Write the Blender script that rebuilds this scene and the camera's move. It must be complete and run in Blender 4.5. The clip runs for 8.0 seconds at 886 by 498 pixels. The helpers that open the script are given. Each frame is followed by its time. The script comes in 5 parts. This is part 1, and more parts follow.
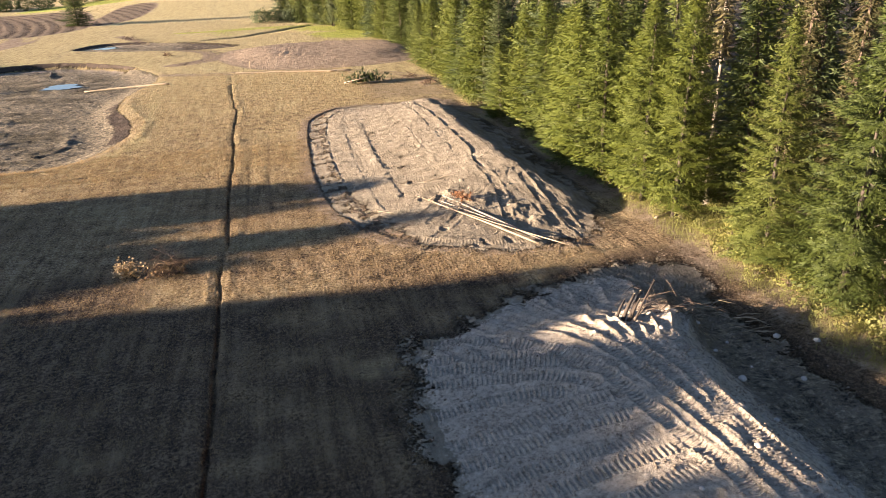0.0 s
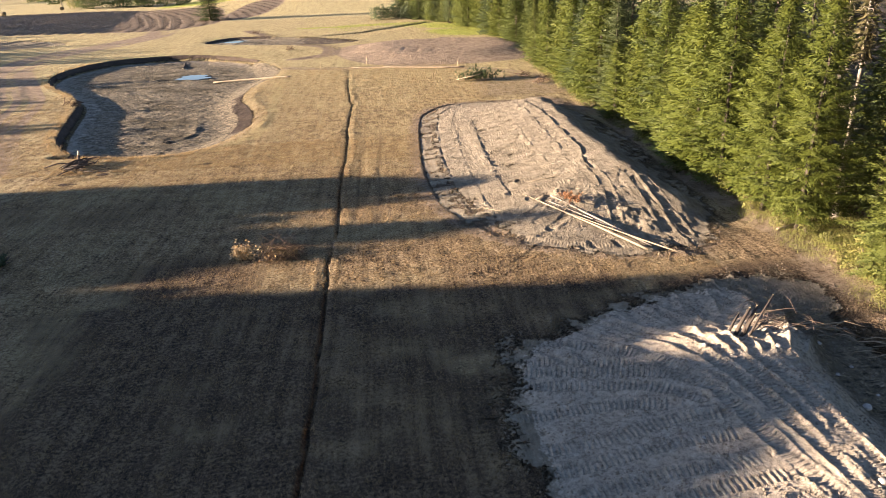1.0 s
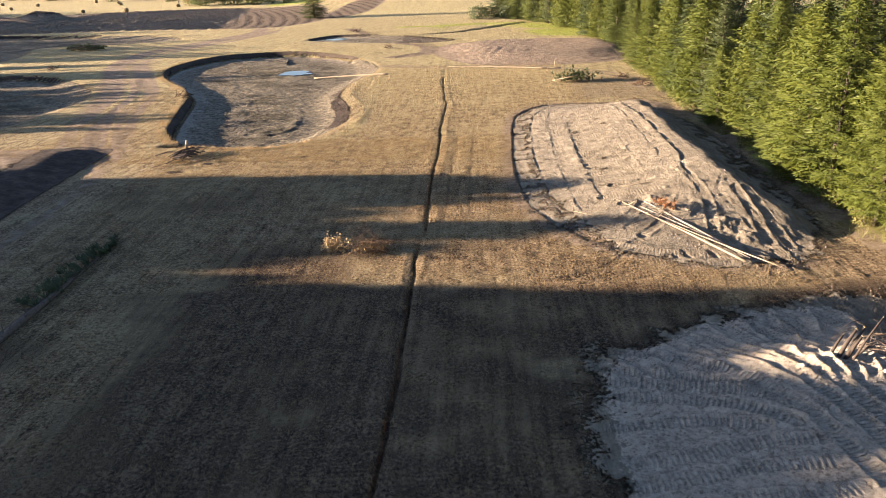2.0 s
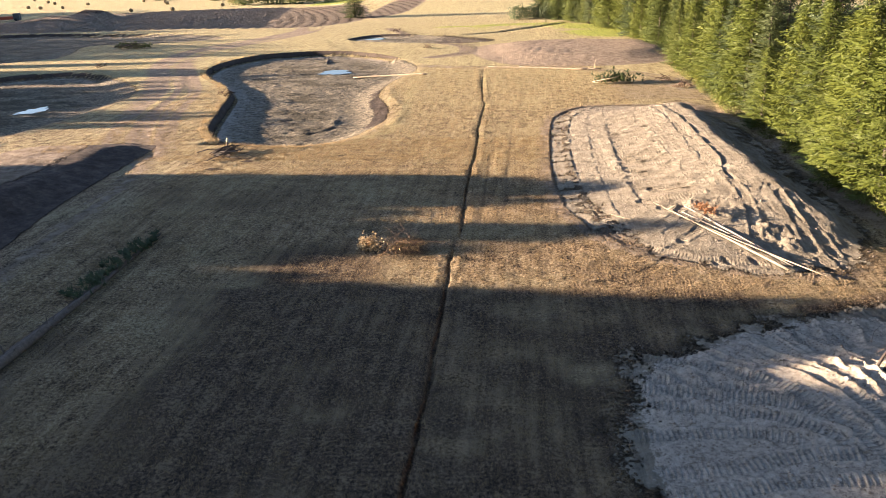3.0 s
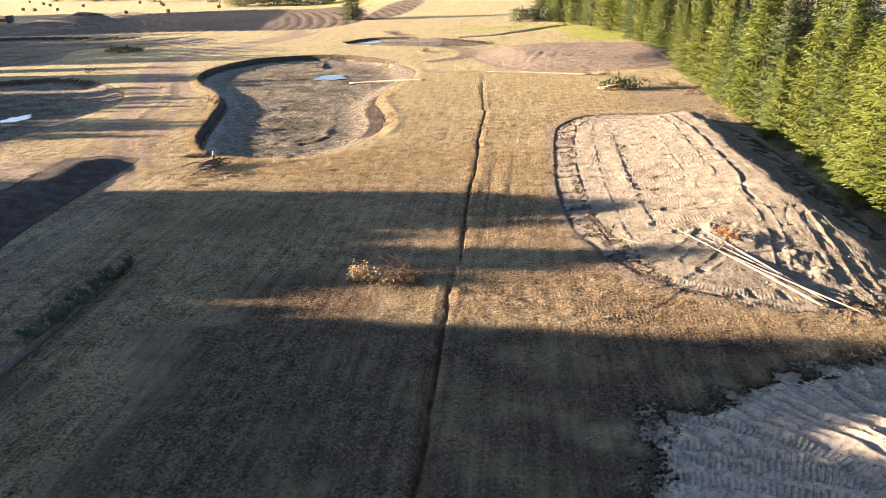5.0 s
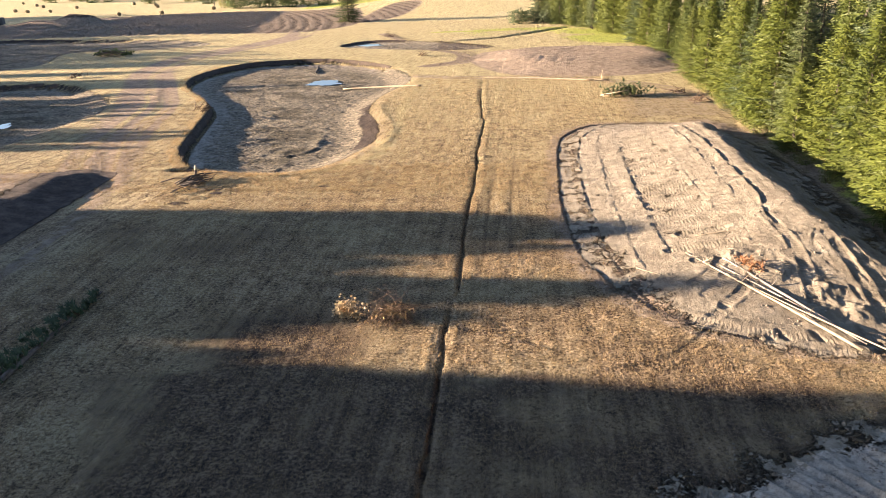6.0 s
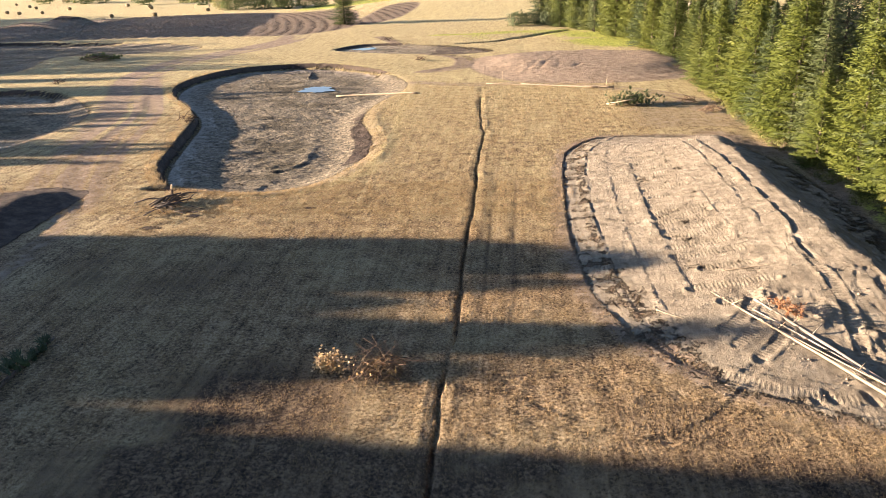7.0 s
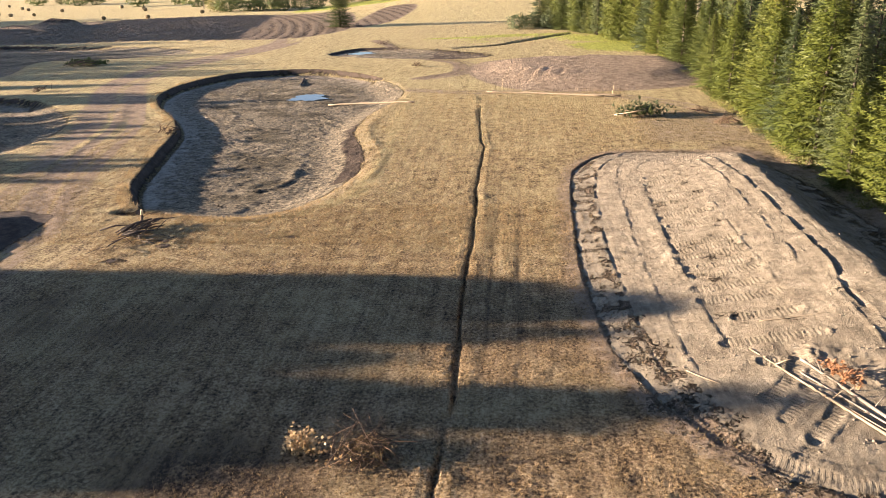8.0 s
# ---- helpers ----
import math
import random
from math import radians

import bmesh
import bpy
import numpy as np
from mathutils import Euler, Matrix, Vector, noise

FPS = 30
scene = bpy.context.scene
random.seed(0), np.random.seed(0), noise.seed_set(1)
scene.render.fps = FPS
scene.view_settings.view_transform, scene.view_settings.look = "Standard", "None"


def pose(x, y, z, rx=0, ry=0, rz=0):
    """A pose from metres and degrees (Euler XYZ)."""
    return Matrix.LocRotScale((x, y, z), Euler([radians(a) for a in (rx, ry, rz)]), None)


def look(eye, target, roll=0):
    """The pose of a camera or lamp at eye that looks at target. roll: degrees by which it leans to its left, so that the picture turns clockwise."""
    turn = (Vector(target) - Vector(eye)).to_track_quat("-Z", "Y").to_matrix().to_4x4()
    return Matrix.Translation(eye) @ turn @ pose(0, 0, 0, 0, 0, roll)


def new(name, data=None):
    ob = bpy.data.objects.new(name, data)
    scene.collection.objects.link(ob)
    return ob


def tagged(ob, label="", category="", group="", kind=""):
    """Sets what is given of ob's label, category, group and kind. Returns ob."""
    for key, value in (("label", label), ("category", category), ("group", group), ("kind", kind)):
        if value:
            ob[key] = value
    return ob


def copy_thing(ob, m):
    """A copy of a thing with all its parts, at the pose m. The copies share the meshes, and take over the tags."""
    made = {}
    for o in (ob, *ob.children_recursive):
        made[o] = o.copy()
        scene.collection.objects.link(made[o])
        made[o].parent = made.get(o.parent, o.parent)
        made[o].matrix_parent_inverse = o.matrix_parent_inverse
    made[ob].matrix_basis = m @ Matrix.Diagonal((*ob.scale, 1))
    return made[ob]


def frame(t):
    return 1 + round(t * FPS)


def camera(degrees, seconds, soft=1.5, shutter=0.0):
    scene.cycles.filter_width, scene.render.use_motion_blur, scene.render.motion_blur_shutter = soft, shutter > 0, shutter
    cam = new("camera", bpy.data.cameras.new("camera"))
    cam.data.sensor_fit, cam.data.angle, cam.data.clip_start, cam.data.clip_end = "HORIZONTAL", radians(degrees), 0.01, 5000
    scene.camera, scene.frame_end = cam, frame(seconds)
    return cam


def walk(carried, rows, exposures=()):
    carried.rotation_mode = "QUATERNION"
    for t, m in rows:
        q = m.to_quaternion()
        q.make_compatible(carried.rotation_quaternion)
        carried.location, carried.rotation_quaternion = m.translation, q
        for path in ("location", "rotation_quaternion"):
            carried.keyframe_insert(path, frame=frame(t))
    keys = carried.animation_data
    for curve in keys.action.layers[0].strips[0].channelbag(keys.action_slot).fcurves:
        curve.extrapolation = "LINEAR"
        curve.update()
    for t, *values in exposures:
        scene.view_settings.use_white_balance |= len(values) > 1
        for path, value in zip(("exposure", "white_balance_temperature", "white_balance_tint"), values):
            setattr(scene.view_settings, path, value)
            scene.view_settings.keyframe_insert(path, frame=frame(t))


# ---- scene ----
cam = camera(63.7, 8.0, soft=0.75)
METRES, EYE, TILT, LEAN, TURN = 17.01, 15.0, 0.0, 0.0, -13.3
ROWS = [
    (0.0, 0.0, 0.0, 0.0, -0.72, -22.84, 1.71),
    (0.5, -0.0057, 0.0041, -0.0026, 2.85, -22.81, 1.8),
    (1.0, -0.0075, 0.0055, -0.0049, 8.09, -22.7, 1.88),
    (1.5, -0.0077, 0.0064, -0.0062, 12.13, -22.59, 1.92),
    (2.0, -0.0089, 0.0071, -0.0065, 15.61, -22.47, 1.93),
    (3.5, -0.0129, 0.0301, -0.0041, 18.87, -22.36, 1.95),
    (4.0, -0.0273, 0.0728, -0.0027, 18.8, -22.35, 1.98),
    (4.5, -0.0475, 0.1368, -0.0012, 18.71, -22.35, 2.0),
    (6.0, -0.1338, 0.4262, 0.0081, 18.48, -22.32, 2.06),
    (6.5, -0.1697, 0.5471, 0.0111, 18.42, -22.31, 2.07),
    (7.0, -0.2083, 0.6749, 0.0144, 18.36, -22.3, 2.08),
    (7.5, -0.248, 0.8098, 0.0171, 18.32, -22.28, 2.09),
    (8.0, -0.2902, 0.9509, 0.0204, 18.27, -22.26, 2.1),
]
EXPOSURE = 2.90
DRIFT = [(0.0, -0.14), (1.0, -0.16), (2.0, -0.14), (3.5, 0.20), (4.5, 0.28), (6.0, 0.17), (7.0, 0.05), (8.0, -0.13)]     # the lens opens a little on the way
walk(cam, [(t, pose(0, 0, EYE, TILT, LEAN, TURN) @ pose(METRES * x, METRES * y, METRES * z, 90 + pitch, roll, yaw)) for t, x, y, z, yaw, pitch, roll in ROWS],
     exposures=[(t, EXPOSURE + d, 6500, 25) for t, d in DRIFT])

# ---- world and sun: low evening sun from the west (-x) ----
SUN_EL, SUN_AZ = 10.0, -90.0      # degrees; azimuth clockwise from +y
world = bpy.data.worlds.new("sky")
scene.world = world
world.use_nodes = True
wn = world.node_tree
for n in list(wn.nodes):
    wn.nodes.remove(n)
w_out = wn.nodes.new("ShaderNodeOutputWorld")
w_bg = wn.nodes.new("ShaderNodeBackground")
w_sky = wn.nodes.new("ShaderNodeTexSky")
w_sky.sky_type = 'NISHITA'
w_sky.sun_disc = False
w_sky.sun_elevation = radians(SUN_EL)
w_sky.sun_rotation = radians(SUN_AZ % 360)
w_sky.dust_density, w_sky.ozone_density = 0.6, 2.6
w_bg.inputs["Strength"].default_value = 0.05
wn.links.new(w_sky.outputs[0], w_bg.inputs["Color"])
wn.links.new(w_bg.outputs[0], w_out.inputs["Surface"])

sun_data = bpy.data.lights.new("sun", 'SUN')
sun_data.energy = 5.0
sun_data.angle = radians(0.55)
sun_data.color = (1.0, 0.85, 0.60)
sun = new("sun", sun_data)
_e, _a = radians(SUN_EL), radians(SUN_AZ)
sun.matrix_world = look((200 * math.sin(_a) * math.cos(_e), 200 * math.cos(_a) * math.cos(_e), 200 * math.sin(_e)), (0, 0, 0))


# ---- material helpers ----
class Net:
    """A small writer of node trees."""

    def __init__(self, name):
        self.mat = bpy.data.materials.new(name)
        self.mat.use_nodes = True
        self.t = self.mat.node_tree
        for n in list(self.t.nodes):
            self.t.nodes.remove(n)
        self.out = self.t.nodes.new("ShaderNodeOutputMaterial")

    def put(self, socket, v):
        if isinstance(v, bpy.types.NodeSocket):
            self.t.links.new(v, socket)
        elif v is not None:
            socket.default_value = v

    def node(self, kind, out=0, **ins):
        n = self.t.nodes.new(kind)
        for k, v in ins.items():
            self.put(n.inputs[int(k[1:])] if k[0] == "i" and k[1:].isdigit() else n.inputs[k], v)
        return n.outputs[out]

    def math(self, op, a, b=None, clamp=False):
        n = self.t.nodes.new("ShaderNodeMath")
        n.operation, n.use_clamp = op, clamp
        self.put(n.inputs[0], a)
        self.put(n.inputs[1], b)
        return n.outputs[0]

    def attr(self, name):
        n = self.t.nodes.new("ShaderNodeAttribute")
        n.attribute_name = name
        return n.outputs["Fac"]

    def pos(self):
        return self.node("ShaderNodeTexCoord", 3)

    def scaled(self, v, s):
        n = self.t.nodes.new("ShaderNodeMapping")
        self.put(n.inputs[0], v)
        n.inputs["Scale"].default_value = s
        return n.outputs[0]

    def noise(self, v, scale, detail=3.0, rough=0.55, distort=0.0):
        n = self.t.nodes.new("ShaderNodeTexNoise")
        self.put(n.inputs["Vector"], v)
        n.inputs["Scale"].default_value, n.inputs["Detail"].default_value = scale, detail
        n.inputs["Roughness"].default_value, n.inputs["Distortion"].default_value = rough, distort
        return n.outputs[0]

    def ramp(self, fac, stops):
        n = self.t.nodes.new("ShaderNodeValToRGB")
        self.put(n.inputs[0], fac)
        els = n.color_ramp.elements
        while len(els) < len(stops):
            els.new(0.5)
        for e, (p, c) in zip(els, stops):
            e.position, e.color = p, (*c, 1.0)
        return n.outputs[0]

    def mix(self, fac, a, b, blend='MIX'):
        n = self.t.nodes.new("ShaderNodeMix")
        n.data_type, n.blend_type = 'RGBA', blend
        self.put(n.inputs[0], fac)
        self.put(n.inputs[6], a if isinstance(a, bpy.types.NodeSocket) else (*a, 1.0))
        self.put(n.inputs[7], b if isinstance(b, bpy.types.NodeSocket) else (*b, 1.0))
        return n.outputs[2]

    def step(self, v, lo, hi):
        n = self.t.nodes.new("ShaderNodeMapRange")
        n.interpolation_type = 'SMOOTHSTEP'
        self.put(n.inputs[0], v)
        n.inputs[1].default_value, n.inputs[2].default_value = lo, hi
        return n.outputs[0]

    def bump(self, height, dist, strength=1.0, normal=None):
        n = self.t.nodes.new("ShaderNodeBump")
        n.inputs["Strength"].default_value, n.inputs["Distance"].default_value = strength, dist
        self.put(n.inputs["Height"], height)
        self.put(n.inputs["Normal"], normal)
        return n.outputs[0]

    def surface(self, color, rough=0.9, normal=None, metal=0.0, spec=0.25):
        n = self.t.nodes.new("ShaderNodeBsdfPrincipled")
        self.put(n.inputs["Base Color"], color if isinstance(color, bpy.types.NodeSocket) else (*color, 1.0))
        self.put(n.inputs["Roughness"], rough)
        n.inputs["Metallic"].default_value, n.inputs["Specular IOR Level"].default_value = metal, spec
        self.put(n.inputs["Normal"], normal)
        self.t.links.new(n.outputs[0], self.out.inputs[0])
        return self.mat


PITCH = 0.185       # spacing of the cleat prints


def ground_material():
    g = Net("ground_soil_and_grass")
    p = g.pos()
    big, mid = g.noise(p, 0.12, 3), g.noise(p, 1.1, 4, 0.6)
    fine, grain = g.noise(p, 7.0, 4, 0.65), g.noise(p, 34.0, 3, 0.7)
    rows = g.noise(g.scaled(p, (2.6, 0.16, 1.0)), 1.0, 3, 0.6)
    clod = g.noise(p, 3.2, 5, 0.7)
    # dry mown grass
    gf = g.math('ADD', g.math('MULTIPLY', fine, 0.75), g.math('SUBTRACT', g.math('MULTIPLY', grain, 0.62), 0.185))
    gf = g.math('ADD', gf, g.math('MULTIPLY', g.math('SUBTRACT', rows, 0.5), 0.30))
    gf = g.math('ADD', gf, g.math('MULTIPLY', g.math('SUBTRACT', mid, 0.5), 0.32))
    grass = g.ramp(gf, [(0.35, (0.040, 0.028, 0.018)), (0.47, (0.205, 0.143, 0.082)), (0.56, (0.365, 0.263, 0.150)), (0.68, (0.56, 0.435, 0.275))])
    straw = g.ramp(gf, [(0.36, (0.12, 0.088, 0.052)), (0.5, (0.38, 0.29, 0.16)), (0.66, (0.58, 0.47, 0.29))])
    grass = g.mix(g.step(big, 0.42, 0.66), grass, straw)
    # browner, scuffed turf where machines turned; also deepens the near field's tree shade
    scuff_and_shade = g.ramp(gf, [(0.37, (0.028, 0.020, 0.015)), (0.50, (0.108, 0.076, 0.050)), (0.66, (0.28, 0.205, 0.125))])
    sf = g.math('ADD', g.math('MULTIPLY', mid, 0.45), g.math('MULTIPLY', clod, 0.35))
    sf = g.math('ADD', sf, g.math('MULTIPLY', grain, 0.25))
    streak = g.noise(g.scaled(p, (5.0, 0.35, 1.0)), 1.0, 4, 0.65)
    soil = g.ramp(g.math('ADD', sf, g.math('MULTIPLY', g.math('SUBTRACT', streak, 0.5), 0.30)), [(0.36, (0.095, 0.077, 0.056)), (0.51, (0.192, 0.160, 0.115)), (0.66, (0.29, 0.246, 0.180))])
    cf = g.math('ADD', g.math('ADD', g.math('MULTIPLY', fine, 0.42), g.math('MULTIPLY', clod, 0.40)), g.math('MULTIPLY', grain, 0.20))
    clay = g.ramp(cf, [(0.40, (0.17, 0.145, 0.114)), (0.515, (0.355, 0.300, 0.232)), (0.64, (0.48, 0.41, 0.322))])
    brown = g.ramp(sf, [(0.36, (0.105, 0.074, 0.052)), (0.52, (0.265, 0.200, 0.142)), (0.68, (0.42, 0.335, 0.245))])
    ripple = g.noise(g.scaled(p, (1.6, 6.0, 1.0)), 1.3, 3, 0.6, 0.8)
    swirl = g.noise(g.scaled(p, (0.8, 2.0, 1.0)), 1.15, 5, 0.72, 2.2)
    # basin mud, also painted shade on the mound's flank and pad's hollow
    mud_and_shade = g.ramp(g.math('ADD', g.math('ADD', g.math('MULTIPLY', clod, 0.40), g.math('MULTIPLY', fine, 0.25)), g.math('MULTIPLY', swirl, 0.40)),
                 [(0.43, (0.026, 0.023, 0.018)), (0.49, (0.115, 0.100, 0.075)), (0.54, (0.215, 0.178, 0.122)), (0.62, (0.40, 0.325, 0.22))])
    # dark loam, also the painted shade tone of the west cuts and berm
    loam_and_shade = g.ramp(sf, [(0.36, (0.022, 0.017, 0.014)), (0.52, (0.058, 0.044, 0.035)), (0.68, (0.115, 0.086, 0.066))])
    green = g.ramp(gf, [(0.36, (0.11, 0.125, 0.028)), (0.5, (0.32, 0.345, 0.065)), (0.66, (0.52, 0.50, 0.14))])
    ragged = g.math('ADD', g.math('MULTIPLY', g.math('SUBTRACT', mid, 0.5), 1.1), g.math('MULTIPLY', g.math('SUBTRACT', fine, 0.5), 1.0))

    def zone(name, lo=0.40, hi=0.60):
        return g.step(g.math('ADD', g.attr(name), ragged), lo, hi)
    pale = g.ramp(gf, [(0.34, (0.22, 0.175, 0.082)), (0.5, (0.42, 0.345, 0.172)), (0.68, (0.58, 0.49, 0.27))])
    col = g.mix(zone("straw", 0.1, 0.9), grass, pale)
    col = g.mix(zone("green"), col, green)
    col = g.mix(zone("scuff_and_shade", 0.35, 0.75), col, scuff_and_shade)
    col = g.mix(zone("brown", 0.35, 0.75), col, brown)
    z_soil = zone("soil")
    col = g.mix(z_soil, col, g.mix(zone("clay"), soil, clay))
    z_mud_and_shade = zone("mud_and_shade")
    damp = g.mix(1.0, mud_and_shade, (0.50, 0.50, 0.47), 'MULTIPLY')
    col = g.mix(z_mud_and_shade, col, g.mix(zone("wet", 0.1, 0.9), mud_and_shade, damp))
    z_loam_and_shade = zone("loam_and_shade")
    col = g.mix(z_loam_and_shade, col, loam_and_shade)
    # relief: grass blades, crumbs, cleat prints
    bare = g.math('MAXIMUM', z_soil, g.math('MAXIMUM', z_mud_and_shade, z_loam_and_shade))
    tuft = g.math('ADD', g.math('MULTIPLY', fine, 0.6), g.math('MULTIPLY', grain, 0.5))
    hgt = g.math('MULTIPLY', tuft, g.math('SUBTRACT', 1.25, bare))
    nrm = g.bump(hgt, 0.20, 1.0)
    nrm = g.bump(g.math('MULTIPLY', ripple, g.math('SUBTRACT', 1.0, bare)), 0.16, 0.9, nrm)
    nrm = g.bump(g.math('MULTIPLY', swirl, z_mud_and_shade), 0.5, 0.9, nrm)
    crumb = g.noise(p, 13.0, 6, 0.75)
    nrm = g.bump(g.math('ADD', g.math('MULTIPLY', clod, 0.8), g.math('ADD', g.math('MULTIPLY', crumb, 0.5), g.math('MULTIPLY', grain, 0.25))), 0.10, 0.8, nrm)
    s = g.math('MULTIPLY', g.attr("track_s"), 2 * math.pi / PITCH)
    lug = g.step(g.math('SINE', s), -0.30, 0.45)
    lug = g.math('MULTIPLY', lug, g.attr("track_m"))
    nrm = g.bump(lug, 0.04, 1.0, nrm)
    return g.surface(col, 0.95, nrm, spec=0.1)


def foliage_material(name, stops, translucent=0.22):
    g = Net(name)
    p = g.pos()
    info = g.node("ShaderNodeObjectInfo", 5)
    isl = g.node("ShaderNodeNewGeometry", 8)
    f = g.math('ADD', g.math('MULTIPLY', isl, 0.26), g.math('MULTIPLY', g.noise(p, 1.1, 5, 0.65), 0.74))
    f = g.math('ADD', f, g.math('MULTIPLY', g.math('SUBTRACT', info, 0.5), 0.30))
    col = g.ramp(f, stops)
    d = g.t.nodes.new("ShaderNodeBsdfPrincipled")
    g.put(d.inputs["Base Color"], col)
    d.inputs["Roughness"].default_value, d.inputs["Specular IOR Level"].default_value = 0.6, 0.2
    tr = g.node("ShaderNodeBsdfTranslucent", Color=col)
    m = g.t.nodes.new("ShaderNodeMixShader")
    m.inputs[0].default_value = translucent
    g.t.links.new(d.outputs[0], m.inputs[1])
    g.t.links.new(tr, m.inputs[2])
    g.t.links.new(m.outputs[0], g.out.inputs[0])
    return g.mat


def wood_material(name, lo, hi, scale=6.0, bump=0.02):
    g = Net(name)
    p = g.pos()
    a = g.noise(p, scale, 5, 0.65)
    b = g.noise(p, scale * 5, 3, 0.6)
    f = g.math('ADD', g.math('MULTIPLY', a, 0.6), g.math('MULTIPLY', b, 0.4))
    mid = tuple((x + y) / 2 for x, y in zip(lo, hi))
    return g.surface(g.ramp(f, [(0.3, lo), (0.52, mid), (0.72, hi)]), 0.85, g.bump(f, bump, 1.0))


def water_material():
    g = Net("muddy_water")
    p = g.pos()
    return g.surface((0.05, 0.05, 0.045), 0.06, g.bump(g.noise(p, 1.2, 2), 0.01, 0.3), spec=0.6)


M_GROUND = ground_material()
M_BARK = wood_material("grey_brown_bark", (0.035, 0.025, 0.018), (0.17, 0.125, 0.09))
M_BARK_DARK = wood_material("dark_bark", (0.02, 0.015, 0.012), (0.09, 0.07, 0.055))
M_PALE = wood_material("peeled_pale_wood", (0.145, 0.107, 0.068), (0.345, 0.275, 0.188), 4.0)
M_GREYWOOD = wood_material("weathered_grey_wood", (0.11, 0.092, 0.072), (0.29, 0.25, 0.20))
M_CUT = wood_material("fresh_cut_wood", (0.50, 0.37, 0.20), (0.66, 0.54, 0.36), 9.0, 0.004)
M_STONE = wood_material("pale_field_stone", (0.24, 0.21, 0.18), (0.46, 0.42, 0.37), 5.0, 0.02)
M_ROOT = wood_material("red_brown_root_wood", (0.035, 0.020, 0.012), (0.14, 0.085, 0.05))
M_WATER = water_material()
M_FIR = foliage_material("fir_needles", [(0.10, (0.015, 0.025, 0.005)), (0.45, (0.049, 0.063, 0.011)), (0.75, (0.081, 0.092, 0.017)), (0.98, (0.110, 0.110, 0.024))], 0.12)
M_PINE = foliage_material("pine_needles", [(0.10, (0.019, 0.030, 0.005)), (0.45, (0.059, 0.074, 0.010)), (0.75, (0.094, 0.103, 0.014)), (0.98, (0.121, 0.120, 0.019))], 0.12)
M_SPRUCE = foliage_material("blue_green_spruce_needles", [(0.10, (0.016, 0.027, 0.011)), (0.5, (0.048, 0.064, 0.023)), (0.92, (0.097, 0.107, 0.039))], 0.12)
M_RUSTY = foliage_material("dying_rusty_needles", [(0.05, (0.018, 0.016, 0.008)), (0.5, (0.046, 0.043, 0.018)), (0.95, (0.095, 0.076, 0.034))], 0.10)
M_SHRUB = foliage_material("yellow_green_leaves", [(0.10, (0.050, 0.058, 0.018)), (0.45, (0.120, 0.122, 0.034)), (0.75, (0.20, 0.180, 0.050)), (0.95, (0.27, 0.22, 0.065))], 0.25)
M_BUSH = foliage_material("far_bush_leaves", [(0.05, (0.025, 0.036, 0.010)), (0.5, (0.070, 0.092, 0.021)), (0.95, (0.133, 0.139, 0.036))], 0.25)
M_DRYLEAF = foliage_material("dry_tan_leaves", [(0.05, (0.24, 0.14, 0.06)), (0.5, (0.46, 0.31, 0.15)), (0.95, (0.62, 0.47, 0.27))], 0.3)
M_RED = foliage_material("dead_red_needles", [(0.05, (0.12, 0.055, 0.026)), (0.5, (0.25, 0.125, 0.06)), (0.95, (0.38, 0.22, 0.12))], 0.2)
M_STRAW = foliage_material("dry_grass_blades", [(0.10, (0.12, 0.075, 0.035)), (0.5, (0.30, 0.205, 0.095)), (0.90, (0.48, 0.355, 0.185))], 0.25)
M_GREENGRASS = foliage_material("green_grass_blades", [(0.05, (0.075, 0.088, 0.022)), (0.5, (0.165, 0.170, 0.045)), (0.95, (0.29, 0.26, 0.09))], 0.3)
M_CLOD = wood_material("soil_crumbs", (0.11, 0.085, 0.064), (0.30, 0.24, 0.175), 6.0, 0.02)
M_SOD = wood_material("brown_sod", (0.05, 0.034, 0.022), (0.17, 0.12, 0.075), 6.0, 0.02)
M_BALE = wood_material("round_bale_straw", (0.07, 0.053, 0.028), (0.22, 0.165, 0.085), 3.0, 0.05)
M_REDPAINT = wood_material("faded_red_paint", (0.30, 0.05, 0.025), (0.42, 0.085, 0.04), 2.0, 0.002)
M_TYRE = wood_material("black_rubber", (0.015, 0.015, 0.015), (0.04, 0.04, 0.04), 8.0, 0.005)
M_DARKSTEEL = wood_material("dark_steel", (0.05, 0.05, 0.05), (0.12, 0.11, 0.10), 5.0, 0.003)


# ---- mesh helpers ----
def part(name, bm, material, parent=None, label="", smooth=True):
    me = bpy.data.meshes.new(name)
    bm.to_mesh(me)
    bm.free()
    me.materials.append(material)
    if smooth:
        me.shade_smooth()
    ob = new(name, me)
    if parent:
        ob.parent = parent
    if label:
        tagged(ob, label)
    return ob


def part_np(name, verts, faces, material, parent=None, smooth=False, label=""):
    """A mesh from an array of points and an array of triangles or quads."""
    me = bpy.data.meshes.new(name)
    n = faces.shape[1]
    me.vertices.add(len(verts))
    me.vertices.foreach_set("co", np.ascontiguousarray(verts, dtype=np.float32).ravel())
    me.loops.add(faces.size)
    me.loops.foreach_set("vertex_index", np.ascontiguousarray(faces, dtype=np.int32).ravel())
    me.polygons.add(len(faces))
    me.polygons.foreach_set("loop_start", np.arange(0, faces.size, n, dtype=np.int32))
    me.update(calc_edges=True)
    me.materials.append(material)
    if smooth:
        me.shade_smooth()
    ob = new(name, me)
    if parent:
        ob.parent = parent
    if label:
        tagged(ob, label)
    return ob


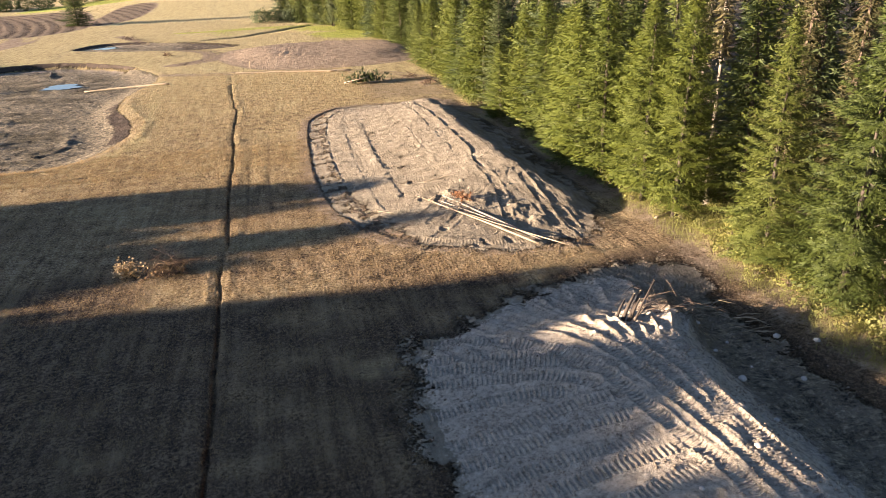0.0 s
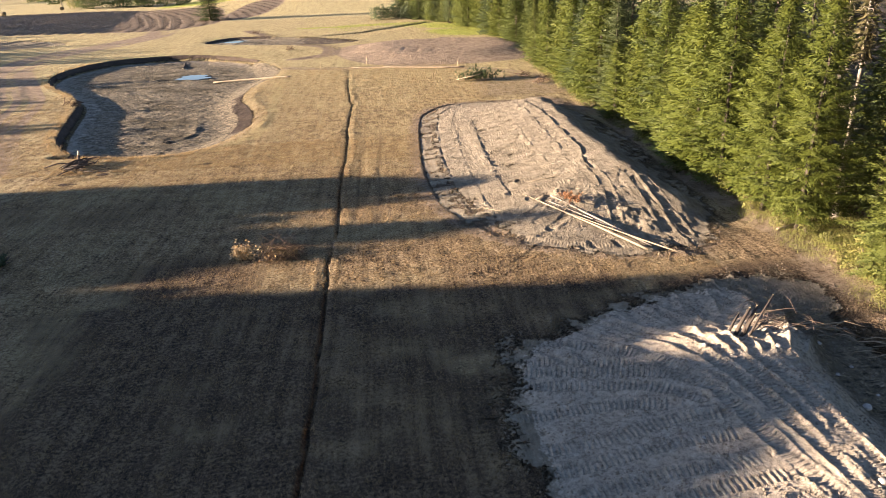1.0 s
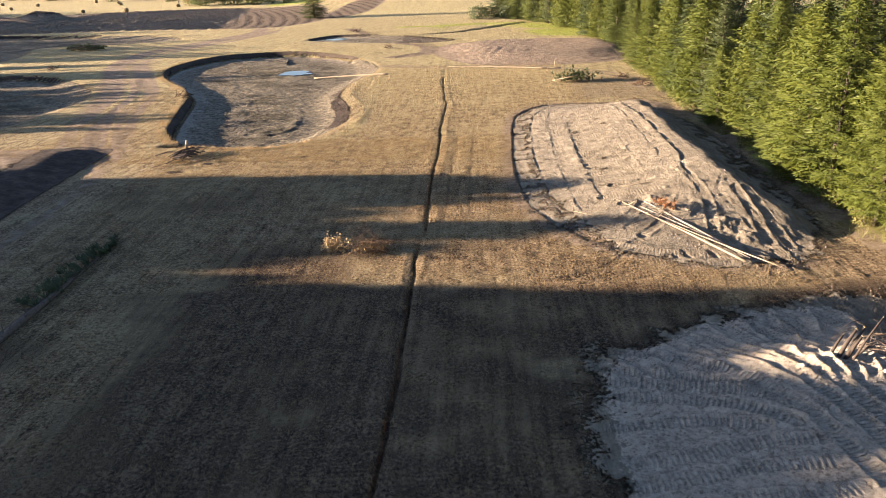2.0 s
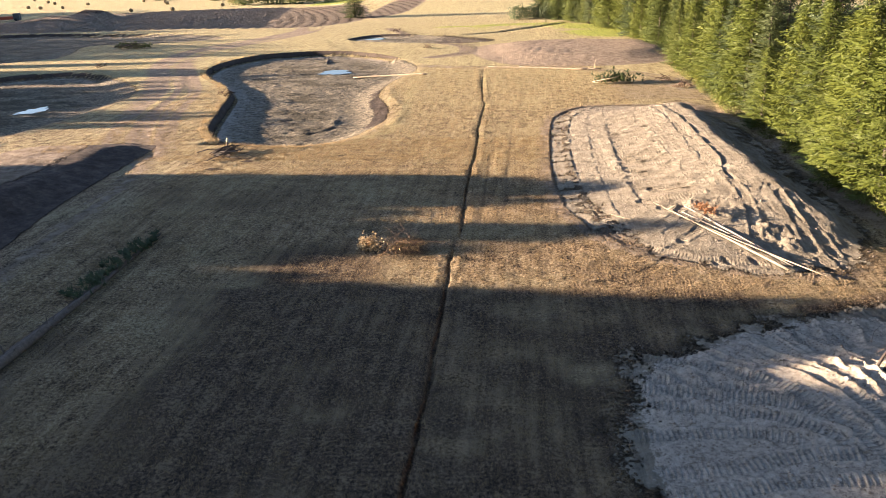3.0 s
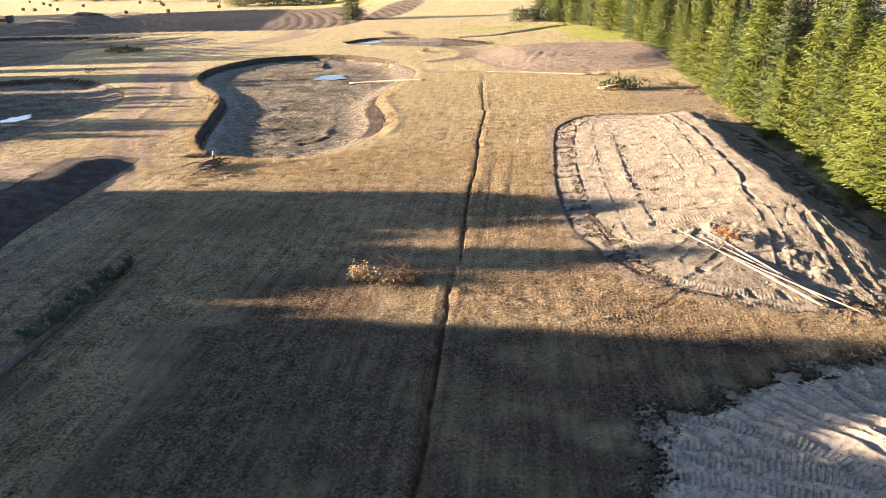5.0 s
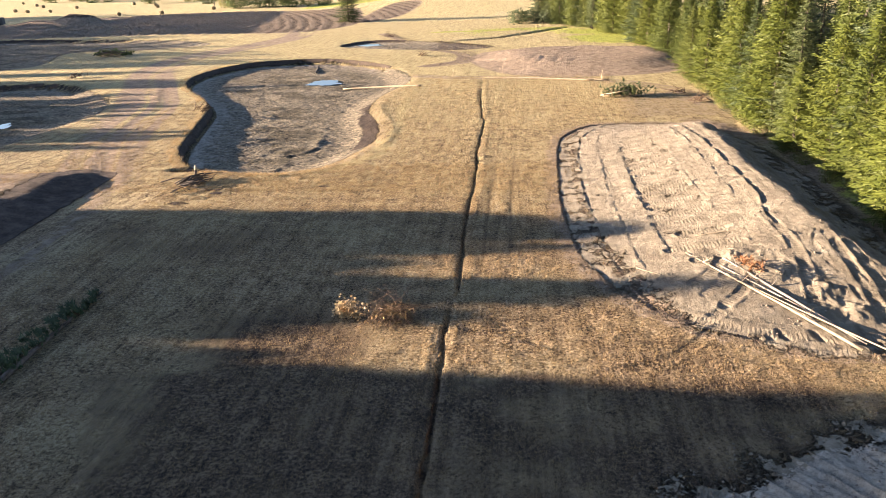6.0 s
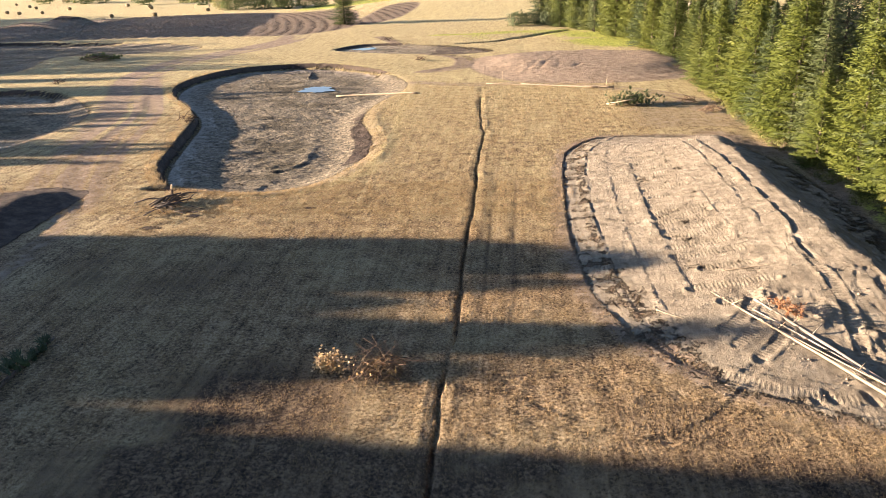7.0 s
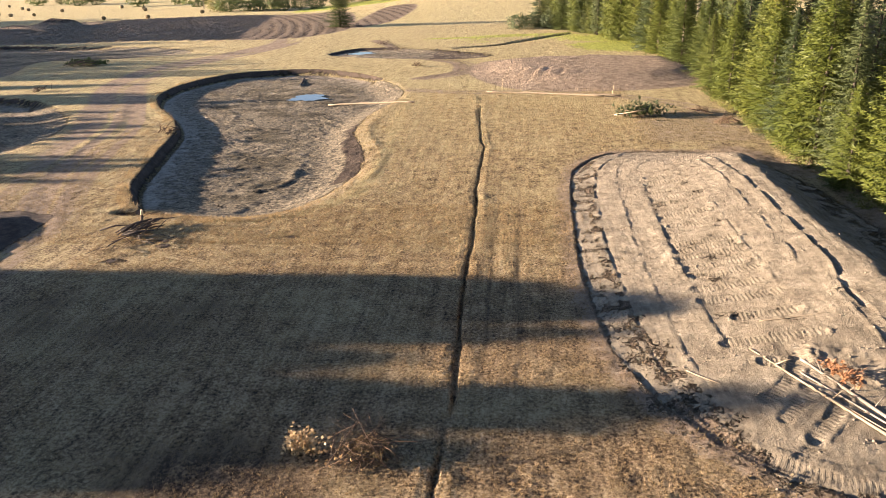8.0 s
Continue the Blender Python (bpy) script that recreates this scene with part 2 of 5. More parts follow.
def thing(name, x, y, z, label, category, group="", kind="", rz=0.0):
    ob = new(name)
    ob.empty_display_size = 0.3
    ob.matrix_basis = pose(x, y, z, 0, 0, rz)
    return tagged(ob, label, category, group, kind)


def tube(bm, pts, radii, sides=7, cap=True, rough=0.0, rng=random):
    """A bent tapering tube through pts."""
    pts = [Vector(p) for p in pts]
    rings = []
    for i, p in enumerate(pts):
        d = (pts[min(i + 1, len(pts) - 1)] - pts[max(i - 1, 0)]).normalized()
        q = d.to_track_quat('Z', 'Y')
        ring = []
        for k in range(sides):
            a = 2 * math.pi * k / sides
            r = radii[i] * (1 + rough * rng.uniform(-1, 1))
            ring.append(bm.verts.new(p + q @ Vector((math.cos(a) * r, math.sin(a) * r, 0))))
        rings.append(ring)
    for a, b in zip(rings, rings[1:]):
        for k in range(sides):
            bm.faces.new((a[k], a[(k + 1) % sides], b[(k + 1) % sides], b[k]))
    if cap:
        bm.faces.new(rings[0][::-1])
        bm.faces.new(rings[-1])
    return bm


# ---- numeric helpers for the land ----
def smooth(a, b, v):
    t = np.clip((v - a) / (b - a), 0.0, 1.0)
    return t * t * (3 - 2 * t)


def vnoise(x, y, seed=0):
    xi, yi = np.floor(x), np.floor(y)
    fx, fy = x - xi, y - yi
    fx, fy = fx * fx * (3 - 2 * fx), fy * fy * (3 - 2 * fy)

    def h(a, b):
        s = np.sin(a * 127.1 + b * 311.7 + seed * 74.7) * 43758.5453
        return s - np.floor(s)
    return (h(xi, yi) * (1 - fx) + h(xi + 1, yi) * fx) * (1 - fy) + (h(xi, yi + 1) * (1 - fx) + h(xi + 1, yi + 1) * fx) * fy - 0.5


def fbm(x, y, seed=0, octaves=3):
    v, a = 0.0, 1.0
    for o in range(octaves):
        v = v + a * vnoise(x * 2 ** o + 13.7 * o, y * 2 ** o - 7.3 * o, seed + o)
        a *= 0.5
    return v


def curve(pts, closed=False, n=8):
    """A smooth line through the given points."""
    P = np.array(pts, dtype=float)
    if closed:
        Q = np.vstack([P[-1], P, P[0], P[1]])
        k = len(P)
    else:
        Q = np.vstack([2 * P[0] - P[1], P, 2 * P[-1] - P[-2]])
        k = len(P) - 1
    out = []
    for i in range(k):
        a, b, c, d = Q[i:i + 4]
        for t in np.arange(n) / n:
            out.append(0.5 * (2 * b + (c - a) * t + (2 * a - 5 * b + 4 * c - d) * t * t + (3 * b - a - 3 * c + d) * t ** 3))
    if not closed:
        out.append(P[-1])
    return np.array(out)


def line_distance(line, x, y, closed=False):
    """Distance from the line, the length along it, and the side (+ to the left)."""
    A = line
    B = np.roll(line, -1, axis=0) if closed else line[1:]
    A = A if closed else A[:-1]
    best = np.full(x.shape, 1e9)
    along = np.zeros(x.shape)
    side = np.zeros(x.shape)
    s0 = 0.0
    for (ax, ay), (bx, by) in zip(A, B):
        dx, dy = bx - ax, by - ay
        L2 = dx * dx + dy * dy + 1e-12
        t = np.clip(((x - ax) * dx + (y - ay) * dy) / L2, 0, 1)
        d = np.hypot(x - ax - t * dx, y - ay - t * dy)
        m = d < best
        best = np.where(m, d, best)
        along = np.where(m, s0 + t * math.sqrt(L2), along)
        side = np.where(m, np.sign(dx * (y - ay) - dy * (x - ax)), side)
        s0 += math.sqrt(L2)
    return best, along, side


def outline_distance(line, x, y, reach=12.0):
    """Distance from a closed outline, negative inside; far points are left at +reach."""
    out = np.full(x.shape, reach)
    lo, hi = line.min(axis=0) - reach, line.max(axis=0) + reach
    m = (x > lo[0]) & (x < hi[0]) & (y > lo[1]) & (y < hi[1])
    if not m.any():
        return out
    px, py = x[m], y[m]
    d, _, _ = line_distance(line, px, py, True)
    inside = np.zeros(px.shape, bool)
    B = np.roll(line, -1, axis=0)
    for (ax, ay), (bx, by) in zip(line, B):
        c = ((ay > py) != (by > py)) & (px < (bx - ax) * (py - ay) / (by - ay + 1e-12) + ax)
        inside ^= c
    out[m] = np.where(inside, -d, np.minimum(d, reach))
    return out


# ---- the plan of the land ----
MOUND = curve([(16.6, 73), (13, 74.6), (7, 74.4), (3.8, 70), (3.0, 63.8), (2.7, 57.8), (2.6, 49.7), (3.2, 43.2), (4.8, 38.6), (7, 35.9), (10, 34.2), (14, 33.3), (17.5, 34.6), (19.6, 39.8), (20.4, 47.7), (20.6, 56.9), (19.8, 67)], True)
PAD = curve([(4.9, 6), (4.2, 17), (4.2, 21.5), (4.8, 24.2), (7.6, 26.2), (12.4, 28.8), (17.6, 30.6), (20.3, 29), (19.2, 24.6), (19.8, 20.4), (20.2, 15), (20.5, 6)], True)
POND_A = curve([(-26.5, 61.6), (-29.6, 66), (-31.2, 71), (-33.2, 79), (-35.2, 86.5), (-39.2, 94), (-44.8, 102.2), (-47.4, 111), (-45.8, 121), (-40.5, 126.6), (-31, 127.6), (-21.9, 121), (-15.2, 110.5), (-13.8, 102.8), (-15.8, 92), (-15.6, 84), (-13.2, 76), (-12.8, 69), (-14.8, 62.4), (-18, 59.8), (-22.3, 60)], True, 6)
POND_B = curve([(-86, 96), (-75.5, 106), (-68, 107.6), (-60.1, 103.4), (-51.8, 95.1), (-47.7, 86.8), (-47.8, 79), (-48.5, 69.8), (-51, 64), (-62, 62), (-80, 74)], True, 6)
POND_C = curve([(-33.4, 147.1), (-29.1, 153.6), (-20.3, 152.6), (-11.2, 145.4), (-4.6, 138.8), (-10.5, 135.6), (-22.2, 138.2), (-31.2, 143.3)], True, 6)
POND_E = curve([(-130, 174), (-95, 172.7), (-73, 166), (-62.5, 155), (-74.8, 147.5), (-88, 145.5), (-84, 126), (-110, 120)], True, 6)
MOUND_2 = curve([(-6.5, 119), (-5.2, 130), (4, 135), (16, 134), (25, 129), (27, 116), (21, 106.5), (11.8, 103.5), (0, 106)], True, 6)
FIELD_DIRT = curve([(-160, 186), (-150, 240), (-106, 256), (-73, 252), (-50, 243), (-40, 200), (-43, 183), (-54, 174.5), (-86, 179.5), (-122, 179)], True, 6)
FIELD_DIRT_2 = curve([(-40, 244), (-29, 246), (-30, 216), (-36, 200), (-42, 200)], True, 6)
BERM = curve([(-31.6, 59.0), (-33, 60.8), (-38, 61), (-46, 56), (-50, 44), (-50, 20), (-46, 8), (-30, 8), (-28.6, 20), (-29.5, 35), (-30.8, 43), (-31.2, 50)], True, 6)
ROAD = curve([(-33, 57), (-37, 66), (-40.5, 76), (-43.5, 88), (-49, 100), (-56, 116), (-58, 134), (-52, 150), (-48, 166), (-50, 180)], False, 6)
CROSSING = curve([(-13, 116), (-8, 121), (-9, 131), (-17, 140), (-22, 153), (-28, 166)], False, 6)
SPUR = curve([(-33, 58), (-29.8, 53.5), (-28.7, 47), (-28.2, 40), (-27.2, 32)], False, 6)
LANE = curve([(-14, 107), (-8, 104.6), (2, 103.4), (12, 99), (18, 92), (19, 84)], False, 6)


def crest_x(y):
    return np.interp(y, [30, 36, 38.5, 41, 45, 52, 60, 66, 74], [18.3, 18.2, 17.5, 16.4, 15.1, 14.9, 14.9, 14.8, 15.0]) + 0.12 * np.sin(y * 0.53) + 0.08 * np.sin(y * 1.31)


def pad_crest(y):
    return np.interp(y, [6, 12, 15, 18, 21, 24, 28], [13.6, 13.5, 13.3, 13.5, 13.9, 15.2, 16.5]) + 0.1 * np.sin(y * 1.7)


# windrows that the blade left round the long mound: line, height, half width
WINDROWS = [
    (curve([(7.9, 74.2), (5.8, 70.2), (4.8, 65.4), (4.5, 59.7), (4.25, 54.9), (4.35, 51.1), (4.4, 47.1), (4.5, 43.9), (4.8, 41.8), (5.1, 39.9), (5.6, 38.2)], False, 5), 0.074, 0.063),
    (curve([(9.4, 72.4), (7.3, 70.3), (6.4, 66.2), (6.05, 59.2), (5.85, 53.7), (5.85, 50.0), (5.85, 45.8), (5.9, 43.2), (6.15, 40.7), (6.45, 38.7), (7.2, 37.2), (8.2, 36.5), (9.7, 35.9), (12.0, 35.5)], False, 5), 0.056, 0.055),
    (curve([(10.5, 71.6), (8.7, 69.6), (7.95, 67.5), (7.85, 62.9), (7.65, 57.6), (7.55, 52.6), (7.5, 49.0), (7.45, 45.5), (7.6, 43.2)], False, 5), 0.056, 0.055),
    (curve([(10.7, 62.6), (11.1, 58.7), (11.0, 54.2), (11.1, 48.5)], False, 5), 0.068, 0.055),
    (curve([(12.2, 68.5), (12.7, 65.0), (12.8, 61.1), (12.7, 56.8), (12.7, 53.3), (12.75, 50.9), (12.6, 49.8)], False, 5), 0.068, 0.063),
    (curve([(13.2, 68.0), (13.8, 63.6), (13.9, 59.5), (13.9, 54.1), (13.85, 51.1), (13.9, 49.1), (13.5, 47.4), (13.3, 45.2), (13.7, 43.2)], False, 5), 0.150, 0.105),
    (curve([(14.9, 43.6), (14.3, 42.1), (14.6, 39.4), (15.0, 36.2), (15.1, 32.8)], False, 5), 0.050, 0.084),
    (curve([(15.8, 43.0), (15.1, 41.7), (15.8, 38.1), (15.9, 33.2)], False, 5), 0.062, 0.084),
    (curve([(16.2, 41.6), (16.2, 40.1), (16.7, 37.2), (16.5, 33.9)], False, 5), 0.062, 0.084),
]
SPILL = curve([(10.0, 41.7), (11.4, 41.0), (12.4, 40.0), (13.4, 38.5), (14.3, 36.9)], False, 4)
CLAWS = ((9.3, 34.3), (9.75, 34.2), (10.2, 34.35), (10.75, 34.8), (12.1, 34.7))
ARC = curve([(-20.6, 68.2), (-19.6, 69.2), (-18.9, 71.0), (-19.0, 73.6), (-19.3, 76.4)], False, 4)
LIP = curve([(-12.7, 98), (-12.9, 90), (-11.9, 80.5), (-11.5, 72.3), (-12.2, 64.6), (-15.2, 60.4), (-20, 58.9)], False, 5)
DITCH = curve([(-10.5, 150.0), (-3.5, 153.2), (1.9, 159.3), (10.1, 169.0), (15, 171)], False, 4)
GASHES = ((1.2, 110.8, 2.9, 117.4), (3.0, 110.7, 4.1, 116.9), (-1.3, 112.3, 0.6, 115.7), (5.4, 111.5, 6.2, 115.6), (7.6, 111.2, 8.6, 114.0), (-3.0, 112.0, -1.6, 115.0))
# cleat tracks: lines along which a machine ran, each with the strip's half width and depth
TRACKS = []


def add_tracks():
    rng = random.Random(5)
    lanes = [
        [(3.6, 23.9), (6.8, 22.9), (9.2, 21.6), (10.9, 20.1)],
        [(4.4, 22.9), (6.6, 22.3), (9.4, 21.1), (10.6, 19.8)],
        [(4.2, 22.1), (6.4, 21.5), (8.5, 20.7), (9.9, 19.5)],
        [(3.8, 20.2), (7.0, 20.1), (8.9, 19.5)],
        [(4.4, 18.4), (6.3, 18.4), (8.5, 18.7), (10.3, 18.5)],
        [(4.3, 17.3), (6.0, 17.4), (8.0, 17.6), (10.2, 17.4)],
        [(5.0, 16.2), (7.5, 16.4), (9.3, 16.2), (10.4, 16.3)],
        [(5.6, 15.2), (8.9, 15.4), (10.9, 15.4)], [(6.0, 13.9), (8.9, 14.1), (11.0, 14.5)], [(6.4, 12.9), (9.0, 13.0), (10.6, 13.3)],
        [(4.8, 25.1), (7.2, 24.1), (9.2, 22.5), (10.3, 20.6), (10.7, 19.0), (10.95, 17.4), (11.15, 15.9), (11.6, 13.8), (11.8, 11.5)],
        [(11.2, 21.6), (11.7, 19.7), (12.0, 17.5), (12.3, 15.1), (12.5, 11.5)],
        [(12.0, 21.6), (12.4, 19.7), (12.65, 17.0), (12.9, 14.0), (13.1, 11.5)],
        [(12.8, 21.4), (13.15, 19.5), (13.2, 16.6), (13.5, 13.0)],
        [(13.9, 21.2), (14.0, 18.6), (14.1, 15.6), (14.4, 12.0)],
        [(14.8, 12.5), (15.5, 15.5), (16.2, 18.5), (16.0, 21.5)], [(16.4, 12.0), (17.2, 15.4), (17.7, 18.6), (17.2, 21.5)],
        [(15.0, 17.0), (16.8, 17.6), (19.0, 17.5)], [(15.0, 15.4), (17.0, 15.9), (19.2, 15.6)],
    ]
    for i, l in enumerate(lanes):
        TRACKS.append((curve(l, False, 6), 0.25, 1.0))
    # cross prints on the top of the long mound
    for y, x0, x1 in ((65.6, 8.4, 10.2), (64.2, 8.2, 10.6), (62.3, 8.0, 10.5), (61.0, 8.1, 10.8), (59.9, 8.1, 10.7), (57.8, 7.9, 10.4), (56.2, 8.2, 10.2), (53.4, 7.6, 10.8), (52.5, 7.7, 10.6), (51.7, 7.6, 10.7),
                      (50.3, 7.8, 10.4), (49.5, 7.8, 10.9), (48.0, 7.6, 10.6), (46.7, 7.6, 11.1), (44.9, 8.6, 11.0), (42.9, 7.6, 11.2), (41.4, 8.6, 10.2)):
        TRACKS.append((curve([(x0, y + 0.05), ((x0 + x1) / 2, y + rng.uniform(-0.15, 0.15)), (x1, y + 0.1)], False, 4), 0.27, 1.0))
    # looping prints round the mound's toe and over the stubble
    for k in range(40):
        x0, y0 = rng.uniform(-2, 15), rng.uniform(28.5, 35.5)
        a = rng.uniform(-0.7, 0.4)
        L = rng.uniform(3, 7)
        bend = rng.uniform(-0.12, 0.12)
        pts = []
        for j in range(4):
            pts.append((x0, y0))
            x0 += math.cos(a) * L / 3
            y0 += math.sin(a) * L / 3
            a += bend * L / 3
        TRACKS.append((curve(pts, False, 4), 0.26, 0.42))
    for l in ([(4.6, 39.6), (6.5, 37.0), (9.0, 35.4), (12.4, 34.6), (16.5, 35.2)], 
              [(8.3, 38.2), (9.4, 39.4), (10.3, 40.9)], [(8.0, 39.2), (9.2, 40.4), (10.0, 41.8)], [(8.9, 37.2), (10.0, 38.4), (11.0, 39.9)],
              [(12.6, 36), (13.4, 41), (13.2, 46)], [(15.45, 36), (15.5, 39.5), (15.3, 43)], [(16.3, 35.6), (16.3, 38.5), (16.0, 42)]):
        TRACKS.append((curve(l, False, 6), 0.25, 0.7))


add_tracks()


def land(x, y, fine=0.0):
    """Height and make-up of the land at the points x, y."""
    z = 0.10 * fbm(x / 17, y / 17, 3) + 0.03 * fbm(x / 2.3, y / 2.3, 8)
    z = z * smooth(0, 14, np.hypot(x, y))
    near = smooth(140, 60, np.hypot(x, y - 30))
    z = z + near * (0.035 * fbm(x / 0.55, y / 0.55, 15, 3))
    # gentle rise of the far pasture
    z = z + 7.0 * smooth(190, 330, y) * smooth(-75, -20, x) * smooth(150, 80, x)
    soil, mud_and_shade, loam_and_shade, wet = np.zeros(x.shape), np.zeros(x.shape), np.zeros(x.shape), np.zeros(x.shape)
    green, scuff_and_shade, brown = np.zeros(x.shape), np.zeros(x.shape), np.zeros(x.shape)
    straw = 0.85 * np.maximum(smooth(185, 205, y) * smooth(-60, -35, x), smooth(252, 262, y))
    straw = np.maximum(straw, 0.42 * smooth(44, 58, y) + 0.25 * smooth(65, 110, y))

    # long mound: rises eastwards to a crest, then falls to the wood
    d = outline_distance(MOUND, x, y)
    rag = 1.1 * fbm(x / 2.1, y / 2.1, 23, 4)
    inn = smooth(0.3, -2.2, d)
    cx = crest_x(y)
    prof = smooth(2.2, 18.6, x) * (1 - smooth(cx - 0.1, cx + 3.4, x))
    ends = smooth(34.5, 45.0, y + 0.25 * (14 - x)) * smooth(75.5, 67, y)
    hump = 1.9 * prof * ends * inn
    z = z + hump
    wob = 0.25 * fbm(x / 1.7, y / 1.7, 21)
    lump = smooth(-0.3, 0.2, fbm(x / 0.8, y / 0.8, 33))
    q = -d - 0.5 * wob
    z = z + smooth(17, 15, x) * 0.055 * (0.3 + 0.8 * lump) * (np.exp(np.minimum(q, 0) / 0.8) * smooth(0.05, -0.02, q) - 0.6 * smooth(0.0, 0.05, q) * smooth(0.5, 0.15, q))
    for line, h, w in WINDROWS:
        lo, hi = line.min(axis=0) - 1, line.max(axis=0) + 1
        m = (x > lo[0]) & (x < hi[0]) & (y > lo[1]) & (y < hi[1])
        if m.any():
            dd, al, ss = line_distance(line, x[m], y[m])
            q = dd * ss + 0.25 * wob[m] + 0.10 * vnoise(al / 0.7, al * 0, 35)
            z[m] += 0.6 * h * (0.2 + 0.9 * lump[m]) * (np.exp(np.minimum(q, 0) / 0.8) * smooth(0.05, -0.02, q) - 0.5 * smooth(0.0, 0.05, q) * smooth(3.5 * w, w, q))
    # fine scrape lines along the blade's way, coarser between the two outer windrows
    outer = smooth(0, -0.3, d) * smooth(-2.2, -1.7, d) * smooth(9, 6, x)
    z = z + smooth(0, -0.4, d) * smooth(9, 7.4, x) * (0.006 + 0.008 * outer) * fbm((d + 0.3 * wob) / 0.3, y / 6, 65, 2)
    # humps and blade spill by the south-east of the mound
    m = (x > 8.5) & (x < 16.5) & (y > 34.5) & (y < 43.5)
    if m.any():
        dd, al, ss = line_distance(SPILL, x[m], y[m])
        k = np.exp(-(np.maximum(dd - 0.35, 0) / 0.55) ** 2)
        z[m] += k * (0.26 * np.maximum(fbm(x[m] / 0.65, y[m] / 0.8, 41, 3), -0.25) + 0.06 * fbm(x[m] / 0.25, y[m] / 0.25, 43, 2))
        for gx, gy in CLAWS:
            g = np.exp(-(((x[m] - gx) + 0.25 * (y[m] - gy)) / 0.11) ** 2) * smooth(0.65, 0.35, np.abs(y[m] - gy))
            z[m] -= 0.16 * g
    east = smooth(12.8, 13.8, x) * smooth(cx + 0.6, cx - 0.6, x) * inn
    z = z + east * 0.03 * fbm((x + 0.05 * y + 0.6 * wob) / 0.35, y / 5, 61, 2)
    flank = smooth(cx, cx + 0.8, x) * inn
    z = z + flank * (0.12 * fbm(x / 0.9, y / 1.6, 64, 3) + 0.10 * np.exp(-((x - cx - 1.3 + wob) / 0.12) ** 2) * lump)
    z = z + smooth(-0.5, -2, d) * (0.012 * fbm(x / 0.35, y / 0.35, 63, 3))
    z = z - 0.35 * smooth(17.5, 20, x) * smooth(22.5, 20.5, x) * smooth(33, 40, y) * smooth(78, 70, y)
    brown = np.maximum(brown, 1.3 * smooth(0.15, -0.1, d) * smooth(-2.6, -2.0, d) * smooth(12, 8, x))
    soil = np.maximum(soil, smooth(0.6 + 1.1 * smooth(44, 38, y), -0.6 - 1.1 * smooth(44, 38, y), d + rag * smooth(47, 40, y)) * (1 - 0.22 * smooth(-0.2, -0.5, d) * smooth(-2.9, -2.5, d) * smooth(8, 5, x)))
    soil = soil * (1 - 0.25 * smooth(-2.1, -1.6, d) * smooth(9, 6, x) * (0.85 + 0.9 * fbm(d / 0.3, y / 7, 67, 2)))
    clay = 0.20 * smooth(-1.4, -2.2, d) * (1 - 0.4 * flank)
    core = smooth(7.5, 7.8, x + 0.5 * wob) * smooth(11.2, 10.7, x + wob) * smooth(43.3, 44.0, y) * smooth(67.2, 66.5, y + wob)
    brown = np.maximum(brown, 0.9 * core)
    soil = soil - (0.22 + 0.16 * fbm(x / 0.9, y / 0.7, 68, 3)) * core
    z = z - 0.04 * core
    brown = np.maximum(brown, 0.75 * smooth(2.2, 0.2, np.abs(d + 0.2)) * smooth(19, 16, x))
    brown = np.maximum(brown, 0.8 * smooth(6, 1, d) * smooth(13, 17, x) * smooth(64, 72, y))
    # east flank: its shade painted in with mud colour and thinner soil
    mud_and_shade = np.maximum(mud_and_shade, 0.16 * smooth(cx + 1.4, cx + 3.0, x + rag) * smooth(0.5, -0.5, d))
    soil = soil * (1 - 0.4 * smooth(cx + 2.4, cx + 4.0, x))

    # pad in the foreground: rises to a broken crest and drops into a scraped hollow
    d = outline_distance(PAD, x, y)
    inn = smooth(0.4, -1.2, d)
    px = pad_crest(y)
    prof = smooth(3.5, 13.4, x) * (1 - smooth(px, px + 2.3, x)) * smooth(26.5, 21.5, y)
    z = z + 1.15 * prof * inn
    z = z - 0.35 * smooth(15.5, 17.5, x) * smooth(20.8, 19.2, x) * smooth(30, 24, y)
    spill = smooth(7, 10, x) * smooth(18.2, 16.0, x) * smooth(21.0, 22.0, y) * smooth(29.2, 26.8, y)
    fan = np.arctan2(x - 12.6, y - 18.5)
    furrow = 1 - np.abs(np.sin(fan * 19.0 + 1.6 * wob + 0.4))
    z = z + spill * 0.26 * furrow ** 1.5 * (0.62 + 0.5 * fbm(x / 1.5, y / 1.5, 71))
    z = z + spill * 0.09 * fbm(x / 0.5, y / 0.6, 77, 3)
    z = z + inn * (0.05 * fbm(x / 1.6, y / 0.55, 79, 3) + 0.02 * fbm(x / 0.28, y / 0.28, 81, 2))
    soil = np.maximum(soil, smooth(2.8, -1.9, d + 1.3 * rag) * (1 - 0.55 * smooth(28.0, 30.6, y + 2.5 * wob)) * (1 - 0.6 * smooth(18.6, 20.4, x + rag)))
    # clay fades east of the crest, which darkens the shaded hollow by colour
    clay = np.maximum(clay, smooth(0.5, -1.0, d) * smooth(30, 27, y) * smooth(16.6, 14.8, x + wob))
    comb = 1 - np.abs(fbm((0.84 * x + 0.55 * y) / 0.55, (0.84 * y - 0.55 * x) / 3.6, 175, 2)) * 2.6
    z = z + 0.20 * smooth(1.2, -0.8, d) * smooth(21.5, 23.5, y) * smooth(17.5, 15.5, x) * np.maximum(comb, 0)
    scuff_and_shade = np.maximum(scuff_and_shade, 0.8 * smooth(3.2, -0.5, d))
    # hollow: moist soil, with the crest's shade put into the colour
    mud_and_shade = np.maximum(mud_and_shade, 0.52 * smooth(14.6, 15.8, x + wob) * smooth(0, -1, d) * smooth(28.5, 26.5, y))
